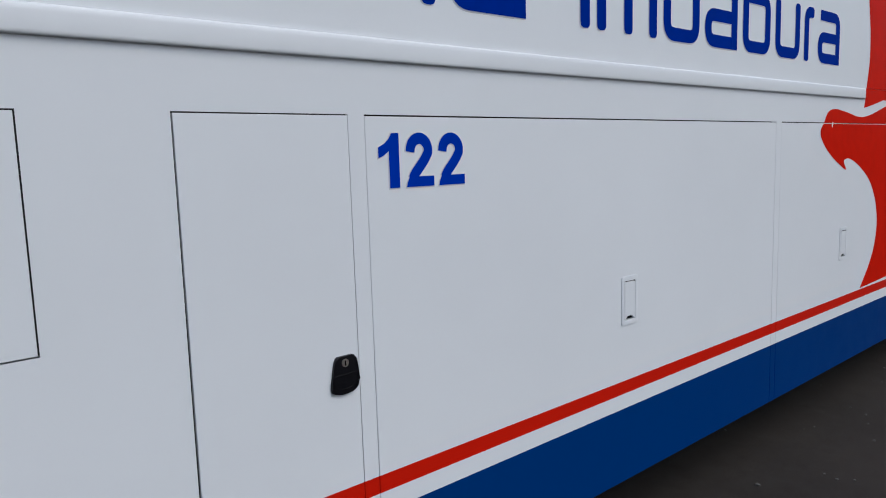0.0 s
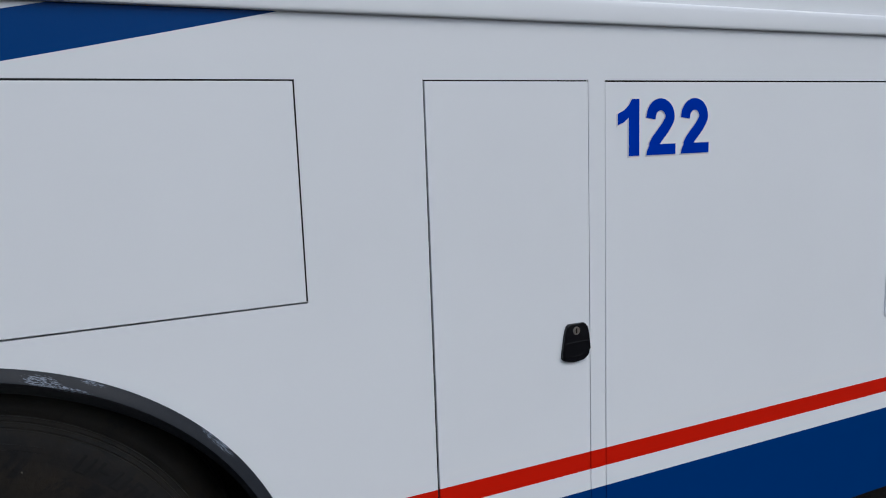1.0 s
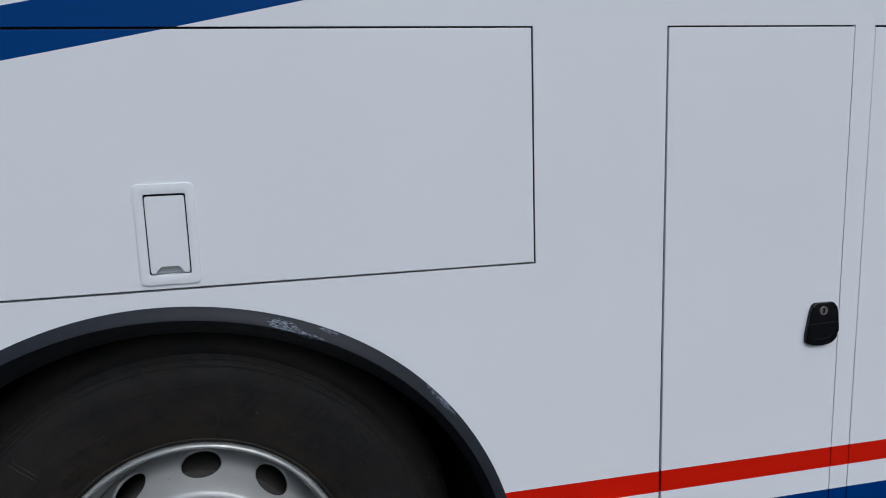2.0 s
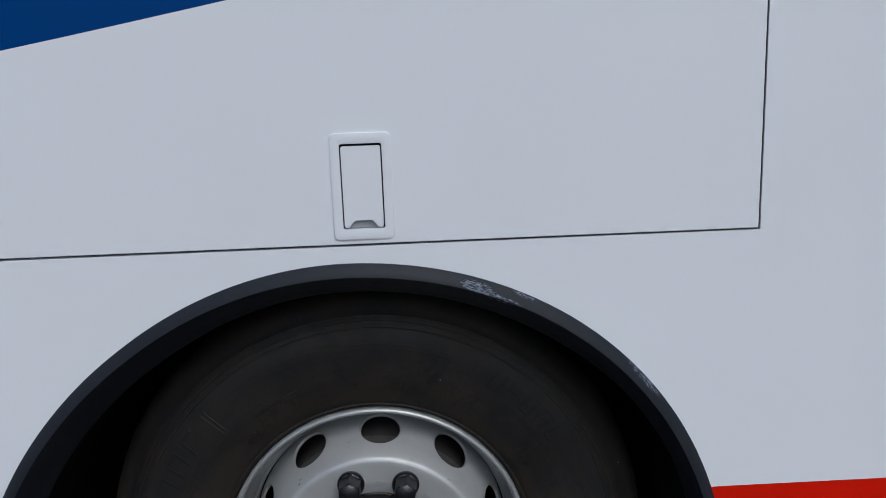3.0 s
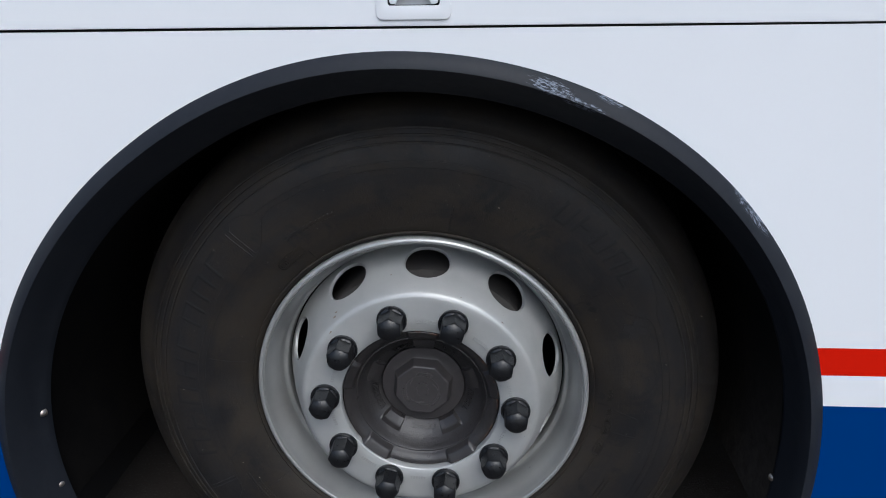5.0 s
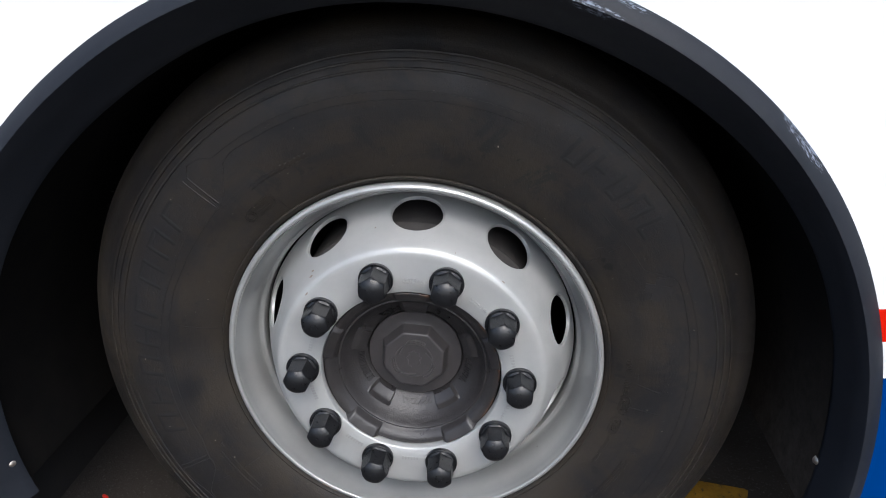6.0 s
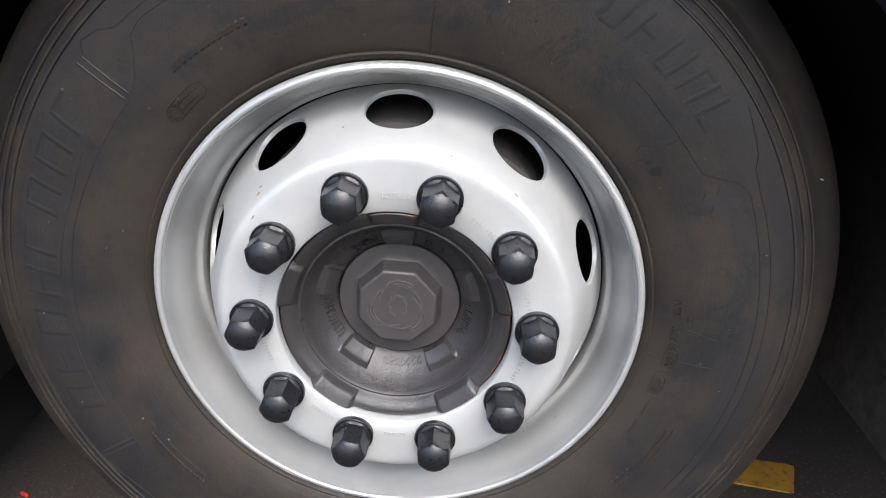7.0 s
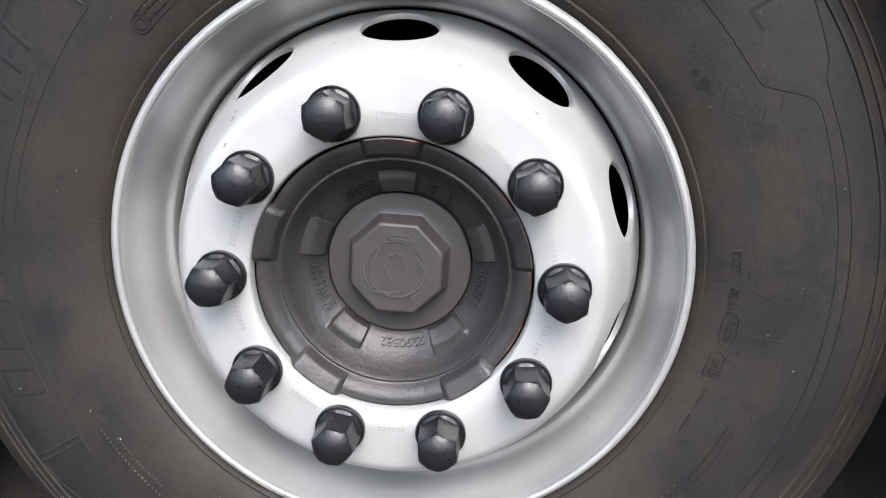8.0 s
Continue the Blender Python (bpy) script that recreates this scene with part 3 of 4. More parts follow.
bm = bmesh.new()
lathe(bm, [(0.0001, -0.0084), (0.0070, -0.0084), (0.0072, -0.0091), (0.0092, -0.0091), (0.0098, -0.0081), (0.0098, -0.004)], 28, (hx - 0.001, 0.9980))
part("lock_cylinder", bm, M_STEEL, narrow, "brass-grey lock cylinder", smooth=40)
bm = bmesh.new()
prism(bm, rect(hx - 0.0028, hx + 0.0008, 0.9920, 1.0040), -0.0093, -0.0080)
part("key_slot", bm, M_BLACK, narrow)

# fleet number, with its pale edge
DZ, DH, DW, DK = 1.4000, 0.1420, 0.0300, 0.938


def figure_one(bm, x, grow, y0, y1):
    g = grow
    pts = [(0.034 - g, -g), (0.067 + g, -g), (0.067 + g, DH + g), (0.044 - g, DH + g), (0.034 - g, 0.127), (0.020, 0.115), (0.000 - g, 0.106), (-g, 0.078 - g), (0.018, 0.085 - g), (0.034 - g, 0.096)]
    prism(bm, [(x + a * DK, DZ + b * DK) for a, b in pts], y0, y1)


def figure_two(bm, x, grow, y0, y1):
    w, top = DW / 2, DH
    cx, cz, r = 0.0475, DH - 0.0455, 0.0310
    path = [(cx - r - 0.001, cz - 0.004)]
    path += [(cx - r * math.cos(radians(t)), cz + (r + 0.0005) * math.sin(radians(t))) for t in range(10, 200, 12)]
    path += [(0.066, 0.072), (0.048, 0.053), (0.030, 0.034), (0.022, 0.020)]
    ribbon(bm, [(x + a * DK, DZ + b * DK) for a, b in path], (DW + 2 * grow) * DK, y0, y1, 0.012)
    foot = [(0.001 - grow, -grow), (0.097 + grow, -grow), (0.097 + grow, 0.027 + grow), (0.012, 0.027 + grow), (0.004 - grow, 0.012)]
    prism(bm, [(x + a * DK, DZ + b * DK) for a, b in foot], y0 - 0.0002, y1)


for grow, name, mat, y, dx, dz in ((0.0022, "fleet_number_edge", M_EDGE, -0.0005, -0.0014, -0.0012), (0.0, "fleet_number", M_BLUE, -0.0012, 0.0, 0.0)):
    for draw, x in ((figure_one, 1.4305), (figure_two, 1.5135), (figure_two, 1.6205)):
        bm = bmesh.new()
        draw(bm, x + dx, grow, y, y + 0.0005)
        bmesh.ops.translate(bm, verts=bm.verts, vec=(0, 0, dz))
        part(name, bm, mat, luggage, "blue stick-on figure with a silver edge" if grow == 0 else "")

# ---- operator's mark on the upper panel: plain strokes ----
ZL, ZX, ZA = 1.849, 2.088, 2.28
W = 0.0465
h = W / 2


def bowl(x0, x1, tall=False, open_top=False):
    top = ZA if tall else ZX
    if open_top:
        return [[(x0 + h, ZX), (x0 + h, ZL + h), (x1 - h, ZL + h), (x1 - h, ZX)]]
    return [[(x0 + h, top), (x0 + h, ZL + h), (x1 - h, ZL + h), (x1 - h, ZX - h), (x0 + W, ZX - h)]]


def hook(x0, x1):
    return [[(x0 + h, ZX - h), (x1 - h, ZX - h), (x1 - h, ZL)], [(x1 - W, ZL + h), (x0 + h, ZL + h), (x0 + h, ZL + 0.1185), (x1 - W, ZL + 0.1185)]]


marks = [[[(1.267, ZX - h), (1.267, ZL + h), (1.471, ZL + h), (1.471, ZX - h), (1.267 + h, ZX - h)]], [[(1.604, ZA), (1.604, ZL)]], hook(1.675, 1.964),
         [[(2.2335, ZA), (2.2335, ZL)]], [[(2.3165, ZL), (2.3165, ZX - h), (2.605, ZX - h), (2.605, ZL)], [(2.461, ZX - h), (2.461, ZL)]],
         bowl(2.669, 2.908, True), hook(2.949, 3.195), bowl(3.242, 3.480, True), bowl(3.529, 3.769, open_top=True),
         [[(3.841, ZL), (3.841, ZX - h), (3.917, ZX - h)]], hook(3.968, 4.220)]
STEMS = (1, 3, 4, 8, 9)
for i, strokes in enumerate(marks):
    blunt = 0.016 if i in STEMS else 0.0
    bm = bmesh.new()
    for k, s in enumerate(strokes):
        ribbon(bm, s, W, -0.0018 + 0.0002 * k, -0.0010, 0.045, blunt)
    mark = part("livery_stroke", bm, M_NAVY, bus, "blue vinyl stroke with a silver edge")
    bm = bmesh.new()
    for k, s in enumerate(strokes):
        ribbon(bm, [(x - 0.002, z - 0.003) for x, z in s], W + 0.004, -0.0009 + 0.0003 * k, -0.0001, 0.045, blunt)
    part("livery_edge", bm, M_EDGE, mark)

# red emblem towards the rear: a plain curved shape
bm = bmesh.new()
head = [(5.668, 1.670), (5.036, 1.693), (4.869, 1.661), (4.665, 1.618), (4.517, 1.608), (4.349, 1.629), (4.201, 1.642), (4.117, 1.625), (4.075, 1.579), (4.034, 1.531), (4.075, 1.476), (4.164, 1.421), (4.275, 1.373), (4.368, 1.341),
        (4.335, 1.388), (4.424, 1.394), (4.582, 1.340), (4.721, 1.259), (4.814, 1.146), (4.848, 1.018), (4.814, 0.895), (4.739, 0.793), (4.628, 0.693), (5.055, 0.704), (5.668, 0.715)]
curve = smooth_profile(head[2:-2], 5)
prism(bm, head[:2] + curve + head[-2:], -0.0012, -0.0004)
for z, up in ((DOOR_TOP + 0.0013, 1), (DOOR_TOP - 0.0033, -1)):
    half = bm.copy()
    bmesh.ops.bisect_plane(half, geom=half.verts[:] + half.edges[:] + half.faces[:], plane_co=(0, 0, z), plane_no=(0, 0, up), clear_inner=True)
    part("emblem", half, M_RED, bus, "large red emblem on white paint")
bm.free()
bm = bmesh.new()
neck = smooth_profile([(4.461, 2.773), (4.554, 2.359), (4.593, 2.199), (4.628, 2.056), (4.637, 1.918), (4.623, 1.827), (4.605, 1.755)], 4)
prism(bm, [(5.668, 2.773)] + neck + [(5.668, 1.755)], -0.0012, -0.0004)
prism(bm, [(4.598, 1.7025), (4.582, 1.655), (4.702, 1.672), (4.870, 1.7025)], -0.0012, -0.0004)
part("emblem", bm, M_RED, bus, "large red emblem on white paint")
bm = bmesh.new()
prism(bm, [(4.595, 1.701), (5.111, 1.701), (5.111, 1.754), (4.598, 1.754)], -0.001, 0.004)
part("emblem", bm, M_RED, bus)
bm = bmesh.new()
prism(bm, [(4.162, 1.558), (4.175, 1.553), (4.182, 1.577), (4.171, 1.580)], -0.0018, -0.0013)
part("emblem_glint", bm, M_WHITE, bus)

# amber side marker lamp
bm = bmesh.new()
prism(bm, rounded(rect(0.773, 0.885, 0.5945, 0.6335), 0.014), -0.007, 0.0, 0.002)
lamp = part("side_marker_lamp", bm, M_BLACK, bus, "amber side marker lamp in a dark bezel", smooth=45)
bm = bmesh.new()
prism(bm, rounded(rect(0.767, 0.881, 0.5965, 0.6325), 0.012), -0.024, -0.002, 0.008, 4)
part("amber_lens", bm, M_AMBER, lamp, smooth=60)

# ---- wheel opening: flare, liner, bolts ----
bm = bmesh.new()
flare = [(0.0, 0.004), (-0.0005, -0.0040), (0.0015, -0.0068), (0.0185, -0.0155), (0.0208, -0.0160), (0.0222, -0.0142), (0.0400, 0.0180), (0.0560, 0.0480), (0.0590, 0.0520), (0.0620, 0.0620), (0.0560, 0.0660)]


def lip_turn(deg):
    """How far the flare's inner face leans in: most at the crown, least behind the wheel."""
    t = max(0.0, min(1.0, (abs(deg) - 25) / 50))
    return 1.0 - (0.70 if deg > 0 else 0.25) * t * t * (3 - 2 * t)


rows = []
for i in range(129):
    deg = -END - 3.5 + (2 * END + 7) * i / 128
    row = []
    for d, y in flare:
        x, z = arch_point(deg, d if d < 0.0223 else 0.0222 + (d - 0.0222) * lip_turn(deg))
        row.append(bm.verts.new((x, y, max(ZB - 0.030, z))))
    rows.append(row)
for p, q in zip(rows, rows[1:]):
    for k in range(len(flare) - 1):
        bm.faces.new((p[k], p[k + 1], q[k + 1], q[k]))
part("fender_flare", bm, M_FLARE, bus, "dark grey plastic fender flare with white scrapes", smooth=38)

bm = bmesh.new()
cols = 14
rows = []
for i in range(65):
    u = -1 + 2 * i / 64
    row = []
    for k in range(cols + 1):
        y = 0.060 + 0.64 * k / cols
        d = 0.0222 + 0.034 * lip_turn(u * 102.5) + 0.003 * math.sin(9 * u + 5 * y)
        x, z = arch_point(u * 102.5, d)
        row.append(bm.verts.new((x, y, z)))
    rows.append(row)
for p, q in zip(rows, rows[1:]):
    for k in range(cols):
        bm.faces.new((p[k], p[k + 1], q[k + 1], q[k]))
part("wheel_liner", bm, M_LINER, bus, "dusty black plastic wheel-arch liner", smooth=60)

bolt_at = [(arch_point(-85, 0.044), 0.050), (arch_point(-98.5, 0.042), 0.052), (arch_point(94.5, 0.030), 0.066)]
for (x, z), y in bolt_at:
    bm = bmesh.new()
    lathe(bm, [(0.0001, y - 0.010), (0.004, y - 0.0095), (0.007, y - 0.006), (0.0085, y)], 16, (x, z))
    part("liner_bolt", bm, M_STEEL, bus, smooth=60)

# ---- wheel ----
wheel = new("wheel")
wheel.parent = bus
wheel.location = (0.0010, 0.0970, -0.0021)
wheel.scale = (1.0065, 1.0065, 1.0065)
tagged(wheel, "ten-stud silver steel wheel with a dusty tyre")
PHI = 3.0

# tyre


def ridge(r, y, high=0.0017):
    """A fine ring that stands proud of the tyre's wall."""
    return [(r - 0.0019, y), (r - 0.0009, y - high), (r + 0.0009, y - high + 0.0004), (r + 0.0019, y + 0.0009)]


wall = [(0.284, 0.0900), (0.2935, 0.0800), (0.2962, 0.0680), (0.2978, 0.0605), (0.3000, 0.0560), (0.3025, 0.0535)] + ridge(0.3060, 0.0520, 0.0011) + [(0.3131, 0.0492), (0.3250, 0.0446), (0.3450, 0.0386), (0.3700, 0.0340), (0.4040, 0.0306), (0.4300, 0.0300), (0.4450, 0.0315)]
wall += ridge(0.4600, 0.0352) + [(0.4660, 0.0372)] + ridge(0.4717, 0.0394) + [(0.4770, 0.0415)] + ridge(0.4826, 0.0440) + [(0.4950, 0.0508), (0.5100, 0.0605), (0.5210, 0.0715), (0.5290, 0.0850), (0.5335, 0.1030)]
side = wall + [(0.5355, 0.1280), (0.5300, 0.1310), (0.5300, 0.1390), (0.5360, 0.1420), (0.5365, 0.1980), (0.5285, 0.2010), (0.5285, 0.2090), (0.5365, 0.2120), (0.5355, 0.2700), (0.5310, 0.3050), (0.5080, 0.3350), (0.4300, 0.3550), (0.3300, 0.3350), (0.284, 0.3050)]


def wall_y(r):
    """How far out the tyre's wall stands at a radius."""
    return float(np.interp(r, [p[0] for p in wall], [p[1] for p in wall]))


bm = bmesh.new()
lathe(bm, side, 192)
for v in bm.verts:
    if v.co.z < 0.0025:
        v.co.z = 0.0025
part("tyre", bm, M_RUBBER, wheel, "dusty grey-black rubber tyre", smooth=42)

# raised marks on the sidewall


def wall_bar(name, r0, r1, a0, sweep, high, mat=None):
    """One plain raised bar that follows the tyre's wall."""
    bm = bmesh.new()
    rr = [r0 + (r1 - r0) * k / 5 for k in range(6)]
    lathe(bm, [(r, wall_y(r) - high * (0.25 if k in (0, 5) else 1)) for k, r in enumerate(rr)] + [(r, wall_y(r) + 0.002) for r in rr[::-1]], 3, (0, AXLE), a0, sweep, close=True)
    return part(name, bm, mat or M_RUBBER, wheel)


bm = bmesh.new()
a = 68.4
cx, cz = 0.3912 * math.sin(radians(a)), AXLE + 0.3912 * math.cos(radians(a))
tip = radians(8)
cross = [(-0.35, 1), (0.35, 1), (0.35, 0.35), (1, 0.35), (1, -0.35), (0.35, -0.35), (0.35, -1), (-0.35, -1), (-0.35, -0.35), (-1, -0.35), (-1, 0.35), (-0.35, 0.35)]
prism(bm, [(cx + 0.019 * (u * math.cos(tip) + v * math.sin(tip)), cz + 0.019 * (v * math.cos(tip) - u * math.sin(tip))) for u, v in cross], 0.0, 0.01)
for v in bm.verts:
    v.co.y = wall_y(math.hypot(v.co.x, v.co.z - AXLE)) + (-0.0009 if v.co.y < 0.005 else 0.003)
part("sidewall_cross", bm, M_CLEAN, wheel)


def wall_line(name, path, wide=0.0017, high=0.0011, mat=None):
    """A fine raised mould line, worn low, along (radius, degrees) points of the tyre's wall."""
    high *= 0.8
    pts = []
    for (r0, a0), (r1, a1) in zip(path, path[1:]):
        n = max(2, int(abs(a1 - a0) / 2), int(abs(r1 - r0) / 0.006))
        pts += [(r0 + (r1 - r0) * k / n, a0 + (a1 - a0) * k / n) for k in range(n)]
    pts.append(path[-1])
    flat = [Vector((r * math.sin(radians(a)), r * math.cos(radians(a)))) for r, a in pts]
    bm = bmesh.new()
    rows = []
    for k, p in enumerate(flat):
        d = (flat[min(k + 1, len(flat) - 1)] - flat[max(k - 1, 0)]).normalized()
        side_way = Vector((-d.y, d.x)) * wide / 2
        row = []
        for q, up in ((p + side_way * 1.6, -0.0006), (p + side_way * 0.5, high), (p - side_way * 0.5, high), (p - side_way * 1.6, -0.0006)):
            row.append(bm.verts.new((q.x, wall_y(q.length) - up, AXLE + q.y)))
        rows.append(row)
    for p, q in zip(rows, rows[1:]):
        for k in range(3):
            bm.faces.new((p[k], p[k + 1], q[k + 1], q[k]))
    part(name, bm, mat or M_RUBBER, wheel, smooth=60)


sector = [(0.3806, 44), (0.3786, 51), (0.3794, 55.8), (0.3804, 58.8), (0.3812, 61.0), (0.3831, 63.0), (0.3903, 64.1), (0.4020, 65.4), (0.4138, 66.7), (0.4188, 67.7), (0.4211, 69.0), (0.4200, 76), (0.4200, 128)]
outer = [(0.4520, 57), (0.4409, 63.8), (0.4330, 65.6), (0.4313, 68.8), (0.4316, 72.7), (0.4310, 128)]
for path in (sector, outer,
             [(0.3960, -45), (0.3787, -45.5), (0.3787, -53.9), (0.3803, -63.1), (0.3841, -70.3), (0.3868, -80.7), (0.3880, -112), (0.3966, -117.3)], [(0.3943, -57.9), (0.3917, -65.1), (0.3955, -72.4), (0.3991, -80.9), (0.4000, -108)],
             [(0.3820, -44.6), (0.3835, -43.4), (0.3890, -41.6), (0.4060, -38.8), (0.4190, -37.2), (0.4235, -35.0), (0.4235, -33.0), (0.4218, -30.0), (0.4200, 0.0), (0.4200, 24)], [(0.4395, -44.6), (0.4508, -43.2), (0.4440, -40.2), (0.4337, -38.3), (0.4330, -32.7), (0.4320, 0.0), (0.4320, 24)],
             [(0.3966, -117.3), (0.3952, -118.6), (0.4018, -120.8), (0.4218, -123.1), (0.4418, -125.1), (0.4460, -129)], [(0.4560, -117.4), (0.4545, -121.1), (0.4480, -123.8), (0.4450, -129)],
             [(0.3030, 55.7), (0.3344, 55.6)], [(0.3498, 55.6), (0.3790, 55.7)], [(0.3020, 100.7), (0.3264, 100.7)], [(0.3420, 100.6), (0.3871, 100.5)], [(0.3025, -79.4), (0.3806, -79.1)], [(0.3020, -33.6), (0.3300, -33.6)],
             [(0.3100, -124.7), (0.3638, -124.5)], [(0.3020, 9.6), (0.3620, 9.6)], [(0.3020, 152), (0.3500, 152)], [(0.3898, -124.1), (0.4000, -123.9)], [(0.4060, -123.8), (0.4163, -123.6)],
             [(0.3328, 54.3), (0.3380, 53.5), (0.3440, 53.4), (0.3490, 54.0)], [(0.3726, 112.8), (0.3790, 112.4), (0.3840, 112.8), (0.3872, 113.5)],
             [(0.3440, 93.2), (0.3700, 94.4), (0.3810, 94.8)]):
    # drawn dark: the shading of each fine ridge is in its colour
    wall_line("mould_line", path, 0.0011, 0.0007, M_SCUFF_SHADE)
for path in ([(0.3966, -117.3), (0.4560, -117.4)], [(0.3968, -116.3), (0.4560, -116.5)], [(0.3835, -44.6), (0.4395, -44.8)], [(0.3830, -45.8), (0.4400, -46.0)]):
    wall_line("mould_bar", path, 0.0022, 0.0013)

# the maker's lettering: plain raised strokes, rubbed clean on a dusty band
rng = random.Random(5)
for a0, a1, n in ((-109, -49, 8), (32, 58, 5), (142, 214, 9)):
    w = (a1 - a0) / n
    for k in range(n):
        left, right, tilt = a0 + w * (k + 0.16), a0 + w * (k + 0.70), 0.9
        wall_line("sidewall_stroke", [(0.4030, left), (0.4400, left + tilt)], 0.0072, 0.0005, M_LETTER)
        if k % 3 != 1:
            wall_line("sidewall_stroke", [(0.4030, right), (0.4400, right + tilt)], 0.0072, 0.0005, M_LETTER)
        r = rng.choice((0.4050, 0.4215, 0.4380))
        wall_line("sidewall_stroke", [(r, left + 0.4), (r, right + 0.4)], 0.0066, 0.0004, M_LETTER)
# small moulded rows, too worn to read
for a0, a1, n, r, tall in ((-36.5, -20.5, 13, 0.3640, 0.0085), (-40.6, -35.2, 6, 0.3390, 0.0045), (-40.6, -35.8, 5, 0.3320, 0.0045), (-132.4, -116.8, 19, 0.3700, 0.0065), (-131.5, -119.5, 16, 0.3612, 0.0055), (-116.2, -114.8, 3, 0.3620, 0.0050),
                           (115.2, 127.0, 16, 0.3760, 0.0050), (116.0, 127.0, 15, 0.3690, 0.0045), (111.6, 115.6, 7, 0.3325, 0.0050), (117.0, 121.0, 7, 0.3325, 0.0050), (127.5, 133.0, 4, 0.3640, 0.0110), (90.2, 91.8, 3, 0.3430, 0.0060)):
    for k in range(n):
        w = (a1 - a0) / n
        wall_bar("small_sidewall_bar", r, r + tall * rng.uniform(0.8, 1.0), a0 + w * k, w * rng.uniform(0.40, 0.62), 0.0016)
# scuffs that rubbed the dust off
for r, a, along, across in ((0.3192, 89.1, 1.5, 0.0048), (0.3217, 91.9, 0.55, 0.0100), (0.3409, 58.9, 1.3, 0.0065), (0.3397, 56.8, 0.6, 0.0035), (0.3451, 122.4, 1.0, 0.0080), (0.3900, 108.6, 0.25, 0.0012), (0.3480, 104.0, 0.3, 0.0022), (0.3700, -64.5, 0.35, 0.0022), (0.3475, -72.0, 0.35, 0.0030), (0.3860, -106.8, 0.5, 0.0040)):
    bm = bmesh.new()
    ring = []
    for k in range(11):
        g, q = 2 * math.pi * k / 11, rng.uniform(0.7, 1.15)
        rr, aa = r + across * q * math.cos(g), radians(a + along * q * math.sin(g))
        ring.append(bm.verts.new((rr * math.sin(aa), wall_y(rr) - 0.0006, AXLE + rr * math.cos(aa))))
    bm.faces.new(ring)
    part("scuff_mark", bm, M_SCUFF_SHADE, wheel)
# grains of stone and bits of straw caught on the rubber
for r, a, size, turn in ((0.5020, 71.5, 0.0070, 20), (0.3330, -70.3, 0.0028, 60), (0.3480, -74.6, 0.0022, 10), (0.3440, -39.6, 0.0030, 40), (0.3600, -120.4, 0.0045, 70), (0.3690, -113.6, 0.0042, 110), (0.4270, 79.2, 0.0032, 30), (0.4215, 118.2, 0.0026, 70), (0.3790, 20.6, 0.0045, 80), (0.4390, -50.5, 0.0026, 20), (0.4280, -88.6, 0.0026, 50), (0.4270, -106.2, 0.0028, 0), (0.4020, 104.4, 0.0022, 0)):
    bm = bmesh.new()
    bmesh.ops.create_icosphere(bm, subdivisions=1, radius=1.0)
    for v in bm.verts:
        v.co = Matrix.Rotation(radians(turn), 3, 'Y') @ Vector((v.co.x * size * 0.36, v.co.y * 0.0008, v.co.z * size * 0.16)) + Vector((r * math.sin(radians(a)), wall_y(r) - 0.0006, AXLE + r * math.cos(radians(a))))
    part("caught_grain", bm, M_GRIT, wheel)

for a, r, half, tall in ((100.5, 0.3353, 2.9, 0.0070), (107.4, 0.3327, 2.9, 0.0070)):
    end = math.degrees(tall / r)
    ring = [(r + tall * math.cos(radians(g)), a + half - end + end * math.sin(radians(g))) for g in range(0, 181, 20)]
    ring += [(r - tall * math.cos(radians(g)), a - half + end - end * math.sin(radians(g))) for g in range(0, 181, 20)]
    wall_line("code_ring", ring + ring[:1], 0.0012, 0.0016)
for rad in (0.0085, 0.0050):
    wall_line("code_ring", [(0.3362 + rad * math.cos(radians(g)), -42.3 + math.degrees(rad / 0.3362) * math.sin(radians(g))) for g in range(0, 361, 20)], 0.0011, 0.0013)
wall_line("code_ring", [(0.3455, -41.8), (0.3460, -35.6), (0.3420, -34.4), (0.3320, -34.4), (0.3285, -35.6), (0.3275, -41.8)], 0.0011, 0.0013)
for txt, a, r, hgt in (("DOT", 88.4, 0.3325, 0.0084), ("88 EA", 95.2, 0.3328, 0.0084), ("042X", 100.5, 0.3353, 0.0080), ("0418", 107.4, 0.3327, 0.0080)):
    bm = lettering(txt, hgt, 0.0028, 0.0, 0.88)
    bmesh.ops.rotate(bm, verts=bm.verts, cent=(0, 0, 0), matrix=Matrix.Rotation(radians(a), 3, 'Y'))
    for v in bm.verts:
        v.co += Vector((r * math.sin(radians(a)), 0.0, AXLE + r * math.cos(radians(a))))
        v.co.y = wall_y(math.hypot(v.co.x, v.co.z - AXLE)) + (0.001 if v.co.y > -0.001 else -0.0019)
    part("sidewall_code", bm, M_RUBBER, wheel, "raised rubber code")

# short rubber mould hairs on the shoulder
rng = random.Random(21)
bm = bmesh.new()
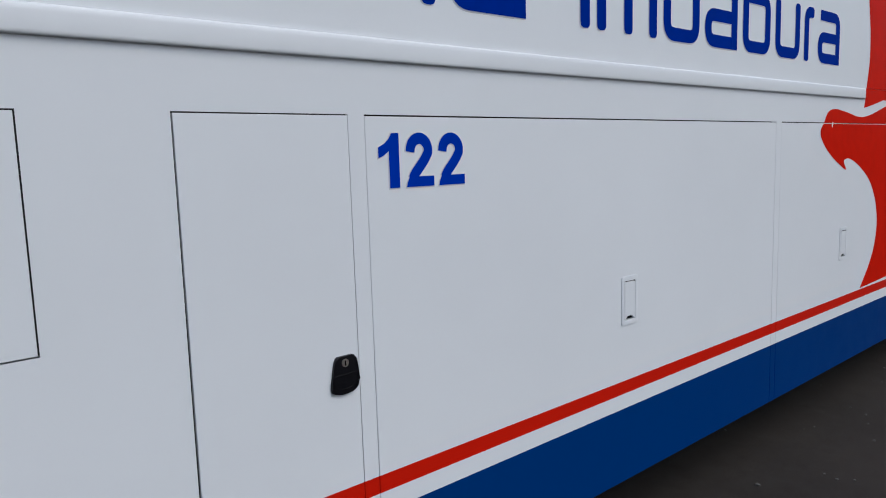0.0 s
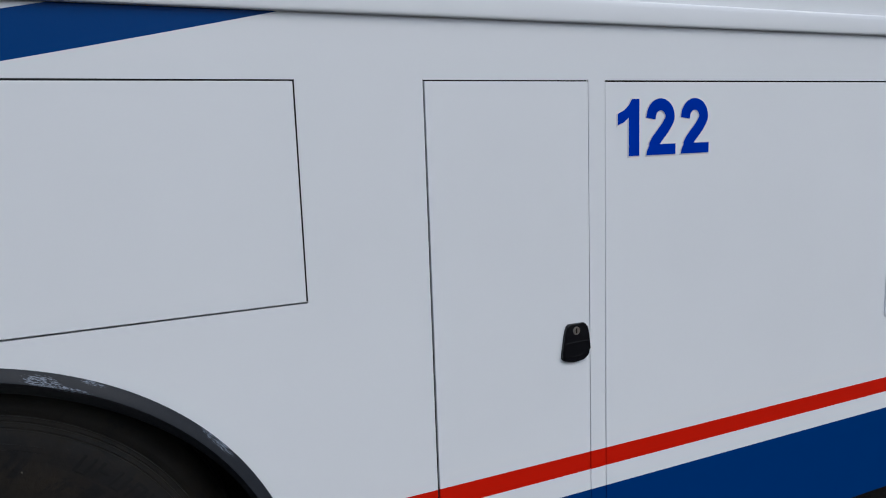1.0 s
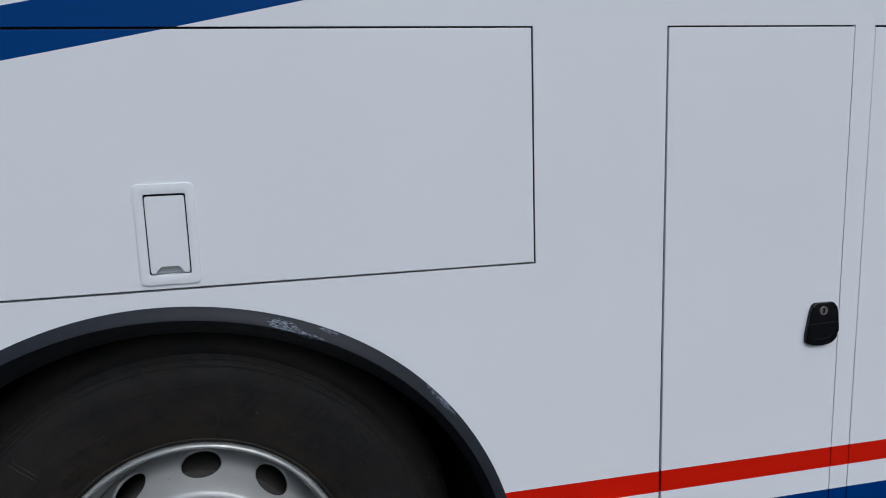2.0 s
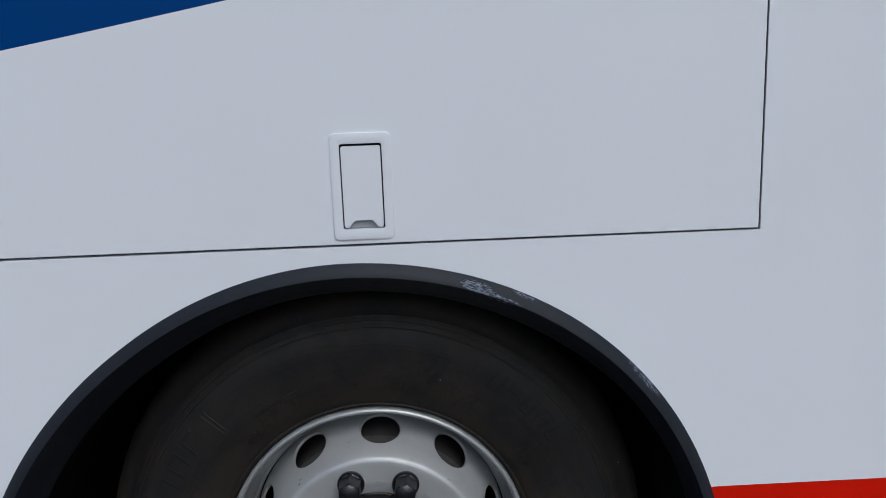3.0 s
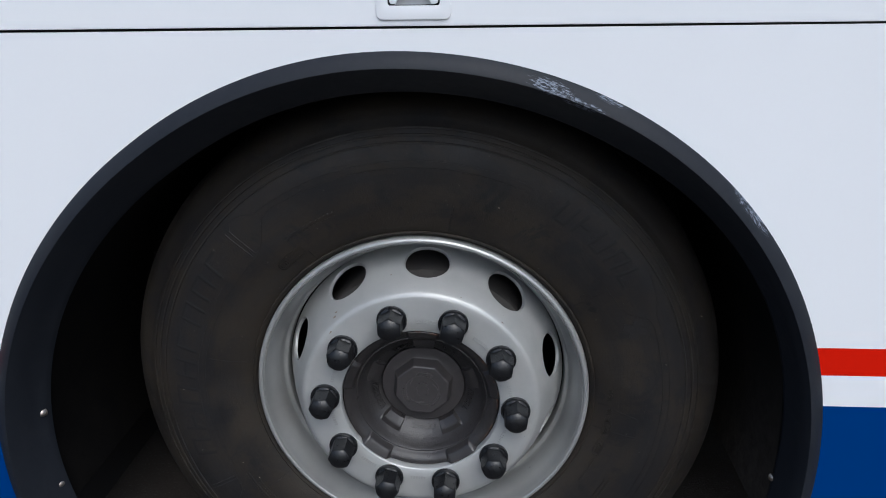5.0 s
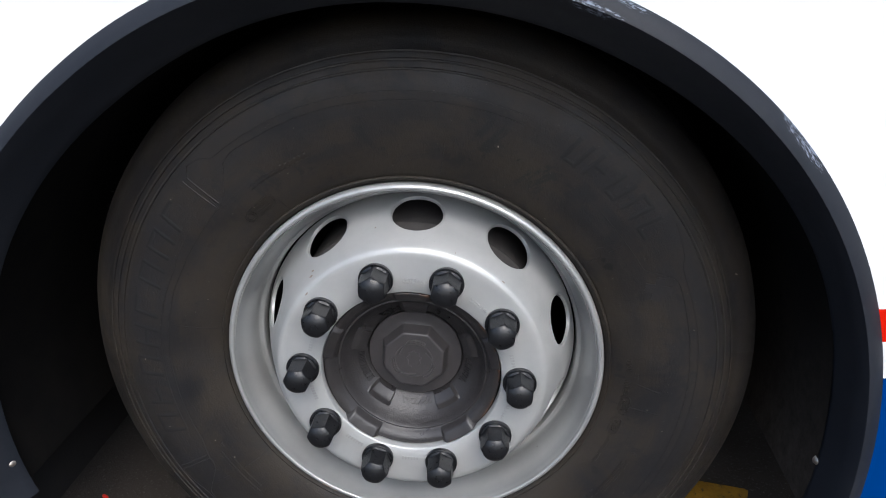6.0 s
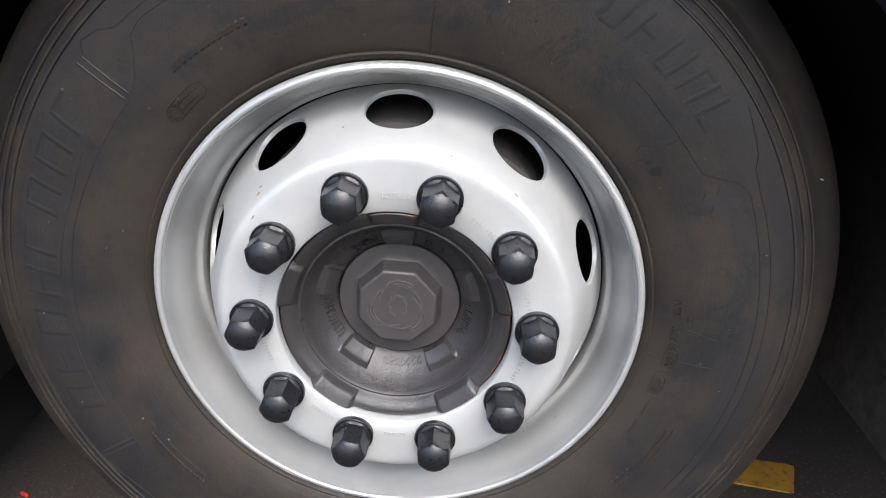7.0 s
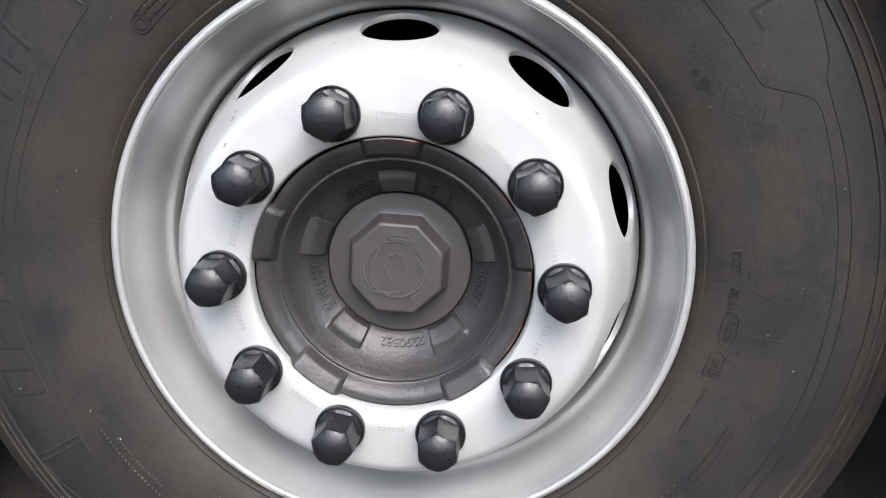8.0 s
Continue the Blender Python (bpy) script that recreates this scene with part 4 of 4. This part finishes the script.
for k in range(110):
    a, r, y = radians(rng.uniform(-128, 132)), 0.5335 + 0.002 * rng.random(), rng.choice((0.100, 0.112, 0.124)) + rng.uniform(-0.004, 0.004)
    out, swing, size = Vector((math.sin(a), 0, math.cos(a))), Vector((math.cos(a), rng.uniform(-0.6, 0.2), -math.sin(a))), rng.uniform(0.003, 0.0065)
    foot = Vector((0, y, AXLE)) + out * r
    tip = foot + out * size + swing * rng.uniform(-0.002, 0.002)
    ring = [bm.verts.new(foot + Vector((math.cos(a), 0, -math.sin(a))) * 0.0007 * math.cos(g) + Vector((0, 0.0007 * math.sin(g), 0))) for g in (0, 2.1, 4.2)]
    top = bm.verts.new(tip)
    for q in range(3):
        bm.faces.new((ring[q], ring[(q + 1) % 3], top))
tagged(part("mould_hairs", bm, M_RUBBER, wheel), kind="stuff")

# rim barrel
bm = bmesh.new()
bead = smooth_profile([(0.290, 0.088), (0.2955, 0.0720), (0.2984, 0.0610), (0.2988, 0.0540), (0.2975, 0.0495), (0.2938, 0.0468), (0.2908, 0.0471), (0.2893, 0.0486)], 3)
drop = smooth_profile([(0.2872, 0.0494), (0.2858, 0.0540), (0.2840, 0.0610), (0.2812, 0.0690), (0.2772, 0.0780), (0.2735, 0.0880), (0.2712, 0.0990), (0.2702, 0.1090), (0.2688, 0.1150), (0.2650, 0.1185), (0.2632, 0.1202), (0.2624, 0.1245), (0.2622, 0.1340), (0.2622, 0.1450)], 3)
lathe(bm, [(r - 0.0014, y) for r, y in bead + [(0.2890, 0.0524), (0.2877, 0.0524)] + drop], 144)
part("rim", bm, M_RIM, wheel, "silver-painted steel rim", smooth=60)

# the barrel behind the disc, coloured black in place of the shade inside it
bm = bmesh.new()
lathe(bm, [(0.2580, 0.150), (0.2565, 0.170), (0.2565, 0.30), (0.285, 0.30)], 96)
part("rim_inside", bm, M_DARK, wheel)

# wheel disc: flat bolting face, and a sloped shoulder with ten hand holes
slope = smooth_profile([(0.1900, 0.0190), (0.1985, 0.0191), (0.2050, 0.0205), (0.2110, 0.0252), (0.2200, 0.0400), (0.2305, 0.0630), (0.2410, 0.0880), (0.2505, 0.1160), (0.2580, 0.1360)], 8)
s_at = np.linspace(0, 1, len(slope))
s_r, s_y = [p[0] for p in slope], [p[1] for p in slope]


def on_slope(deg, s, deep=0.0):
    r, y = float(np.interp(s, s_at, s_r)), float(np.interp(s, s_at, s_y))
    r, y, a = r - deep * 0.9, y + deep * 0.35, radians(deg)
    return r * math.sin(a), y, AXLE + r * math.cos(a)


bm = bmesh.new()
HS, HW, HL, S0, S1 = 0.745, 9.8, 0.180, 0.48, 1.0
inner = [s for s in s_at if s < S0 - 0.01]
lathe(bm, [(0.1395, 0.034), (0.1395, 0.0225), (0.1402, 0.0202), (0.1418, 0.0190), (0.165, 0.0190), (0.1800, 0.0190)] + [(float(np.interp(s, s_at, s_r)), float(np.interp(s, s_at, s_y))) for s in inner + [S0]], 240, start=PHI)
for n in range(10):
    mid = PHI + 36 * n
    corner = [math.degrees(math.atan2(b, a)) for a, b in ((18 / HW, (S1 - HS) / HL), (-18 / HW, (S1 - HS) / HL), (-18 / HW, (S0 - HS) / HL), (18 / HW, (S0 - HS) / HL))]
    angs = sorted({round(v, 4) for v in corner} | {round(-180 + 7.5 * k, 4) for k in range(48)})
    rings = []
    for f in (0.0, 0.08, 0.18, 0.3, 0.42, 0.54, 0.66, 0.78, 0.9, 1.0):
        row = []
        for g in angs:
            ca, sa = math.cos(radians(g)), math.sin(radians(g))
            lim = min(18 / HW / abs(ca) if abs(ca) > 1e-6 else 9e9, ((S1 - HS) if sa > 0 else HS - S0) / HL / abs(sa) if abs(sa) > 1e-6 else 9e9)
            k = 1 + (lim - 1) * f
            row.append(bm.verts.new(on_slope(mid + HW * ca * k, HS + HL * sa * k)))
        rings.append(row)
    lip = [bm.verts.new(on_slope(mid + HW * 0.96 * math.cos(radians(g)), HS + HL * 0.975 * math.sin(radians(g)), 0.0012)) for g in angs]
    deep = [bm.verts.new(on_slope(mid + HW * 0.95 * math.cos(radians(g)), HS + HL * 0.965 * math.sin(radians(g)), 0.0058)) for g in angs]
    rings = [deep, lip] + rings
    m = len(angs)
    for p, q in zip(rings, rings[1:]):
        for i in range(m):
            bm.faces.new((p[i], p[(i + 1) % m], q[(i + 1) % m], q[i]))
bmesh.ops.remove_doubles(bm, verts=bm.verts, dist=0.0004)
part("wheel_disc", bm, M_SILVER, wheel, "silver wheel disc with ten oval hand holes", smooth=40)

bm = bmesh.new()
lathe(bm, [(0.139, 0.06), (0.215, 0.075), (0.222, 0.095), (0.222, 0.30), (0.05, 0.30)], 64)
part("brake_drum", bm, M_DRUM, wheel, "dark brake drum")

# hub with five lugs on its rim and five pads in its bowl


def near_five(deg, half):
    d = (deg - PHI) % 72
    d = min(d, 72 - d)
    return max(0.0, min(1.0, (half - d) / 1.1))


def hub_shift(deg, r):
    """The pads: flat steps that stand out of the bowl beside the cap."""
    if 0.0775 < r < 0.1020:
        rise = 0.0098 * min(1.0, (0.1020 - r) / 0.0100) * min(1.0, (r - 0.0775) / 0.0014)
        return rise * near_five(deg, 12.6)
    return 0.0


bm = bmesh.new()
lathe(bm, [(0.1378, 0.0620), (0.1378, 0.0330), (0.1366, 0.0300), (0.1338, 0.0292), (0.1290, 0.0305), (0.1240, 0.0340), (0.1205, 0.0385), (0.1186, 0.0415), (0.1176, 0.0422), (0.1164, 0.0416), (0.1152, 0.0416), (0.1140, 0.0430), (0.1118, 0.0478), (0.1090, 0.0535), (0.1050, 0.0600), (0.1018, 0.0643), (0.0990, 0.0674), (0.0960, 0.0704), (0.0930, 0.0730),
           (0.0900, 0.0755), (0.0870, 0.0778), (0.0840, 0.0802), (0.0815, 0.0822), (0.0800, 0.0836), (0.0789, 0.0848), (0.0776, 0.0862), (0.0770, 0.0872), (0.0768, 0.0930), (0.0700, 0.0940)], 400, shift=hub_shift)
part("hub", bm, M_HUB, wheel, "dark grey cast hub, rusty at its rim", smooth=34)
for k in range(5):
    bm = bmesh.new()
    rows = []
    for a, drop in ((-13.4, 0.0095), (-11.6, 0.0030), (-10.4, 0.0004), (-9.6, 0.0), (-4, 0.0), (0, 0.0), (4, 0.0), (9.6, 0.0), (10.4, 0.0004), (11.6, 0.0030), (13.4, 0.0095)):
        g = radians(PHI + 72 * k + a)
        rows.append([bm.verts.new((r * math.sin(g), y + drop * f, AXLE + r * math.cos(g))) for r, y, f in ((0.1185, 0.0420, 0.0), (0.1215, 0.0315, 0.8), (0.1228, 0.0285, 1.0), (0.1242, 0.0272, 1.0), (0.1300, 0.0236, 1.0), (0.1372, 0.0206, 1.0), (0.1384, 0.0212, 1.0), (0.1388, 0.0300, 0.4))])
    for p, q in zip(rows, rows[1:]):
        for n in range(7):
            bm.faces.new((p[n], p[n + 1], q[n + 1], q[n]))
    part("hub_lug", bm, M_HUB, wheel, smooth=30)

bm = bmesh.new()


def octagon(r, deg):
    d = (deg - 28.0) % 45 - 22.5
    return r * math.cos(radians(22.5)) / math.cos(radians(d))


FACE = 0.0612
rows = []
steps = [(0.0756, 0.0900, 0), (0.0756, 0.0848, 0), (0.0748, 0.0838, 0), (0.0620, 0.0834, 0), (0.0588, 0.0832, 1), (0.0572, 0.0826, 1), (0.0562, 0.0806, 1), (0.0520, 0.0650, 1), (0.0512, 0.0628, 1), (0.0500, 0.0618, 1), (0.0486, FACE, 1), (0.0470, FACE, 1), (0.0200, FACE, 1), (0.0005, FACE, 0)]
for k in range(160):
    deg = 360 * k / 160
    a = radians(deg)
    rows.append([bm.verts.new(((octagon(r, deg) if oct8 else r) * math.sin(a), y, AXLE + (octagon(r, deg) if oct8 else r) * math.cos(a))) for r, y, oct8 in steps])
for k in range(160):
    p, q = rows[k], rows[(k + 1) % 160]
    for i in range(len(steps) - 1):
        bm.faces.new((p[i], p[i + 1], q[i + 1], q[i]))
part("hub_cap", bm, M_HUBCAP, wheel, "smooth dark hub cap with an octagonal boss", smooth=30)
# the maker's mark on the boss: a plain ring with three arms and an oval
# paler than the cap: highlights on the relief are put into its colour
bm = bmesh.new()
lathe(bm, [(0.0288, FACE + 0.0002), (0.0293, FACE - 0.0021), (0.0305, FACE - 0.0021), (0.0309, FACE + 0.0002)], 72)
part("cap_ring_mark", bm, M_CAPMARK_LIT, wheel, smooth=40)
for mid in (12, 132, 252):
    bm = bmesh.new()

    def spot(r, a):
        return r * math.sin(radians(a)), AXLE + r * math.cos(radians(a))

    ribbon(bm, [spot(0.0240, mid - 76), spot(0.0270, mid - 52), spot(0.0305, mid - 34), spot(0.0365, mid - 22), spot(0.0372, mid - 8), spot(0.0372, mid + 8), spot(0.0365, mid + 22), spot(0.0330, mid + 23), spot(0.0335, mid + 8), spot(0.0335, mid - 8), spot(0.0325, mid - 20)], 0.0017, FACE - 0.0023, FACE + 0.0002, 0.002)
    part("cap_arm_mark", bm, M_CAPMARK_LIT, wheel)
bm = bmesh.new()
ribbon(bm, [(0.0005 + (0.0105 + 0.0012 * math.cos(9 * radians(g))) * math.sin(radians(g)), AXLE + 0.0015 + (0.0150 + 0.0012 * math.cos(9 * radians(g))) * math.cos(radians(g))) for g in range(-150, 141, 10)], 0.0016, FACE - 0.0021, FACE + 0.0002, 0.001)
part("cap_oval_mark", bm, M_CAPMARK_LIT, wheel)


# cast figures in the bowl and stamped figures on the disc; plain bars where they cannot be read or are a maker's name
def bowl_y(r):
    return float(np.interp(r, [0.0800, 0.0840, 0.0900, 0.0960], [0.0836, 0.0802, 0.0755, 0.0704]))


def cast_stroke(bm, r0, r1, a, sweep):
    rows = lathe(bm, [(r0, bowl_y(r0) + 0.001), (r0 - 0.0004, bowl_y(r0) - 0.0030), (r1 - 0.0005, bowl_y(r1) - 0.0032), (r1 + 0.0003, bowl_y(r1) + 0.001)], 2, start=a, sweep=sweep, close=True)
    for row in (rows[0], rows[-1]):
        bm.faces.new(row)


rng = random.Random(12)
for a0, a1, n in ((94, 124, 6), (237, 275, 10), (325, 348, 6), (24, 30, 2), (38, 42, 1)):
    sub = (a1 - a0) / n
    for k in range(n):
        bm = bmesh.new()
        a, wide = a0 + sub * k, sub * 0.66
        cast_stroke(bm, 0.0828, 0.0926, a, wide * 0.30)
        if rng.random() < 0.7:
            cast_stroke(bm, 0.0828, 0.0880 if rng.random() < 0.4 else 0.0926, a + wide * 0.72, wide * 0.28)
        for r in rng.sample((0.0828, 0.0868, 0.0905), 2):
            cast_stroke(bm, r, r + 0.0021, a + wide * 0.28, wide * 0.46)
        part("cast_bar", bm, M_HUB, wheel)


def arc_text(text, r, mid, y, size, mat, name, tilt=0.0, thick=0.0010, spacing=0.8):
    """Figures set one by one along an arc, their feet towards the axle."""
    step = math.degrees(size * spacing / r)
    for i, ch in enumerate(text):
        a = mid + (i - (len(text) - 1) / 2) * step
        bm = lettering(ch, size, thick)
        bmesh.ops.rotate(bm, verts=bm.verts, cent=(0, 0, 0), matrix=Matrix.Rotation(radians(tilt), 3, 'X'))
        bmesh.ops.rotate(bm, verts=bm.verts, cent=(0, 0, 0), matrix=Matrix.Rotation(radians(a), 3, 'Y'))
        bmesh.ops.translate(bm, verts=bm.verts, vec=(r * math.sin(radians(a)), y, AXLE + r * math.cos(radians(a))))
        part(name, bm, mat, wheel)


arc_text("2290582", 0.0872, 180, 0.0774, 0.0100, M_HUB, "cast_figure", tilt=40, thick=0.0024, spacing=0.68)
# stamps greyer than the disc, with the shading of their relief in the colour
arc_text("LOTS655", 0.1590, 5, 0.0189, 0.0066, M_STAMP_SHADE, "stamped_figure", spacing=0.82)
arc_text("2303186", 0.1600, 41.5, 0.0189, 0.0062, M_STAMP_SHADE, "stamped_figure", spacing=0.80)
arc_text("15L/149", 0.1580, 113, 0.0189, 0.0062, M_STAMP_SHADE, "stamped_figure", spacing=0.80)
for a0, n in ((178, 6), (212, 7), (252, 6), (284, 8), (76, 5)):
    for k in range(n):
        bm = bmesh.new()
        lathe(bm, [(0.1560, 0.0189), (0.1560, 0.0182), (0.1618, 0.0182), (0.1618, 0.0189)], 2, start=a0 + 1.7 * k, sweep=1.0, close=True)
        part("stamped_bar", bm, M_STAMP_SHADE, wheel)

# wheel nuts under black caps
HEX = 0.0198


def nut_bmesh():
    bm = bmesh.new()
    n = 48
    rings = []
    levels = [(0.0190, 'w', 0.0254), (0.0150, 'w', 0.0259), (0.0128, 'w', 0.0257), (0.0116, 'w', 0.0249), (0.0118, 'w', 0.0241), (0.0126, 'w', 0.0237), (0.0112, 'w', 0.0231), (0.0095, 'h', 0.0400)]
    levels += [(-0.0150 - 0.0015 * k, 'h', None) for k in range(10)] + [(-0.0298, 'h', None), (-0.0305, 'h', None)]
    for y, kind, r in levels:
        row = []
        for k in range(n):
            a = 2 * math.pi * k / n
            d = (math.degrees(a) % 60) - 30
            hexr = HEX / math.cos(radians(d)) * (1 - 0.06 * max(0, (0.0095 - y)) / 0.04)
            if kind == 'w':
                rr = r
            else:
                t = max(0.0, min(1.0, (-0.0120 - y) / 0.0187))
                dome = 0.0242 * math.sqrt(max(0.0, 1 - t ** 2.1))
                rr = min(hexr, dome) if y < 0.009 else hexr
            row.append(bm.verts.new((rr * math.sin(a), y, rr * math.cos(a))))
        rings.append(row)
    for p, q in zip(rings, rings[1:]):
        for k in range(n):
            bm.faces.new((p[k], p[(k + 1) % n], q[(k + 1) % n], q[k]))
    bm.faces.new(rings[-1])
    for k in range(3):
        got = bmesh.ops.create_cube(bm, size=1.0)
        for v in got["verts"]:
            v.co = Vector((v.co.x * 0.0026 - 0.0035 + 0.0035 * k, v.co.y * 0.0016 - 0.0298, v.co.z * 0.0060))
    return bm


first = None
rng = random.Random(11)
for k in range(10):
    a = radians(PHI - 18 + 36 * k)
    where = (0.1675 * math.sin(a), 0.0, AXLE + 0.1675 * math.cos(a))
    turn = pose(*where, 0, [0, 13, 7, 4, 30, 0, -15, 25, 28, -8][k], 0)
    if first is None:
        first = part("nut_cap", nut_bmesh(), M_CAP, wheel, "black plastic wheel-nut cap", smooth=28)
        nut = first
    else:
        nut = new("nut_cap", first.data)
        nut.parent = wheel
        tagged(nut, "black plastic wheel-nut cap")
    nut.matrix_basis = turn

# chips in the wheel's enamel
M_CHIP = simple("bare_brown_steel", (0.16, 0.11, 0.08), (0.30, 0.25, 0.21), 300, 0.8)
rng = random.Random(7)
for deg, s, wd, ws in ((-41.8, 0.42, 1.3, 0.020), (-40.4, 0.47, 0.8, 0.012), (-47.8, 0.18, 1.1, 0.030), (42.3, 0.37, 0.9, 0.012), (-12, 0.62, 0.35, 0.008), (20, 0.40, 0.3, 0.008)):
    bm = bmesh.new()
    ring = []
    for k in range(9):
        g, q = 2 * math.pi * k / 9, rng.uniform(0.55, 1.2)
        ring.append(bm.verts.new(on_slope(deg + wd * q * math.cos(g), s + ws * q * math.sin(g), -0.0004)))
    bm.faces.new(ring)
    part("paint_chip", bm, M_CHIP, wheel)
for deg, wd in ((-147, 3.4), (-150.5, 1.0)):
    bm = bmesh.new()
    rows = [[bm.verts.new((r * math.sin(radians(deg + a)), y - 0.0004, AXLE + r * math.cos(radians(deg + a)))) for r, y in ((0.2925 + 0.001 * rng.random(), 0.0466), (0.2900, 0.0479), (0.2886 - 0.001 * rng.random(), 0.0515))] for a in np.linspace(-wd / 2, wd / 2, 6)]
    for p, q in zip(rows, rows[1:]):
        for k in range(2):
            bm.faces.new((p[k], p[k + 1], q[k + 1], q[k]))
    part("paint_chip", bm, M_CHIP, wheel)

# tyre valve
bm = bmesh.new()
lathe(bm, [(0.0001, 0.070), (0.0045, 0.0705), (0.0055, 0.074), (0.0055, 0.086), (0.0040, 0.088), (0.0040, 0.125)], 16, (0.222 * math.sin(radians(180)), AXLE - 0.226))
part("valve", bm, M_BLACK, wheel, smooth=50)
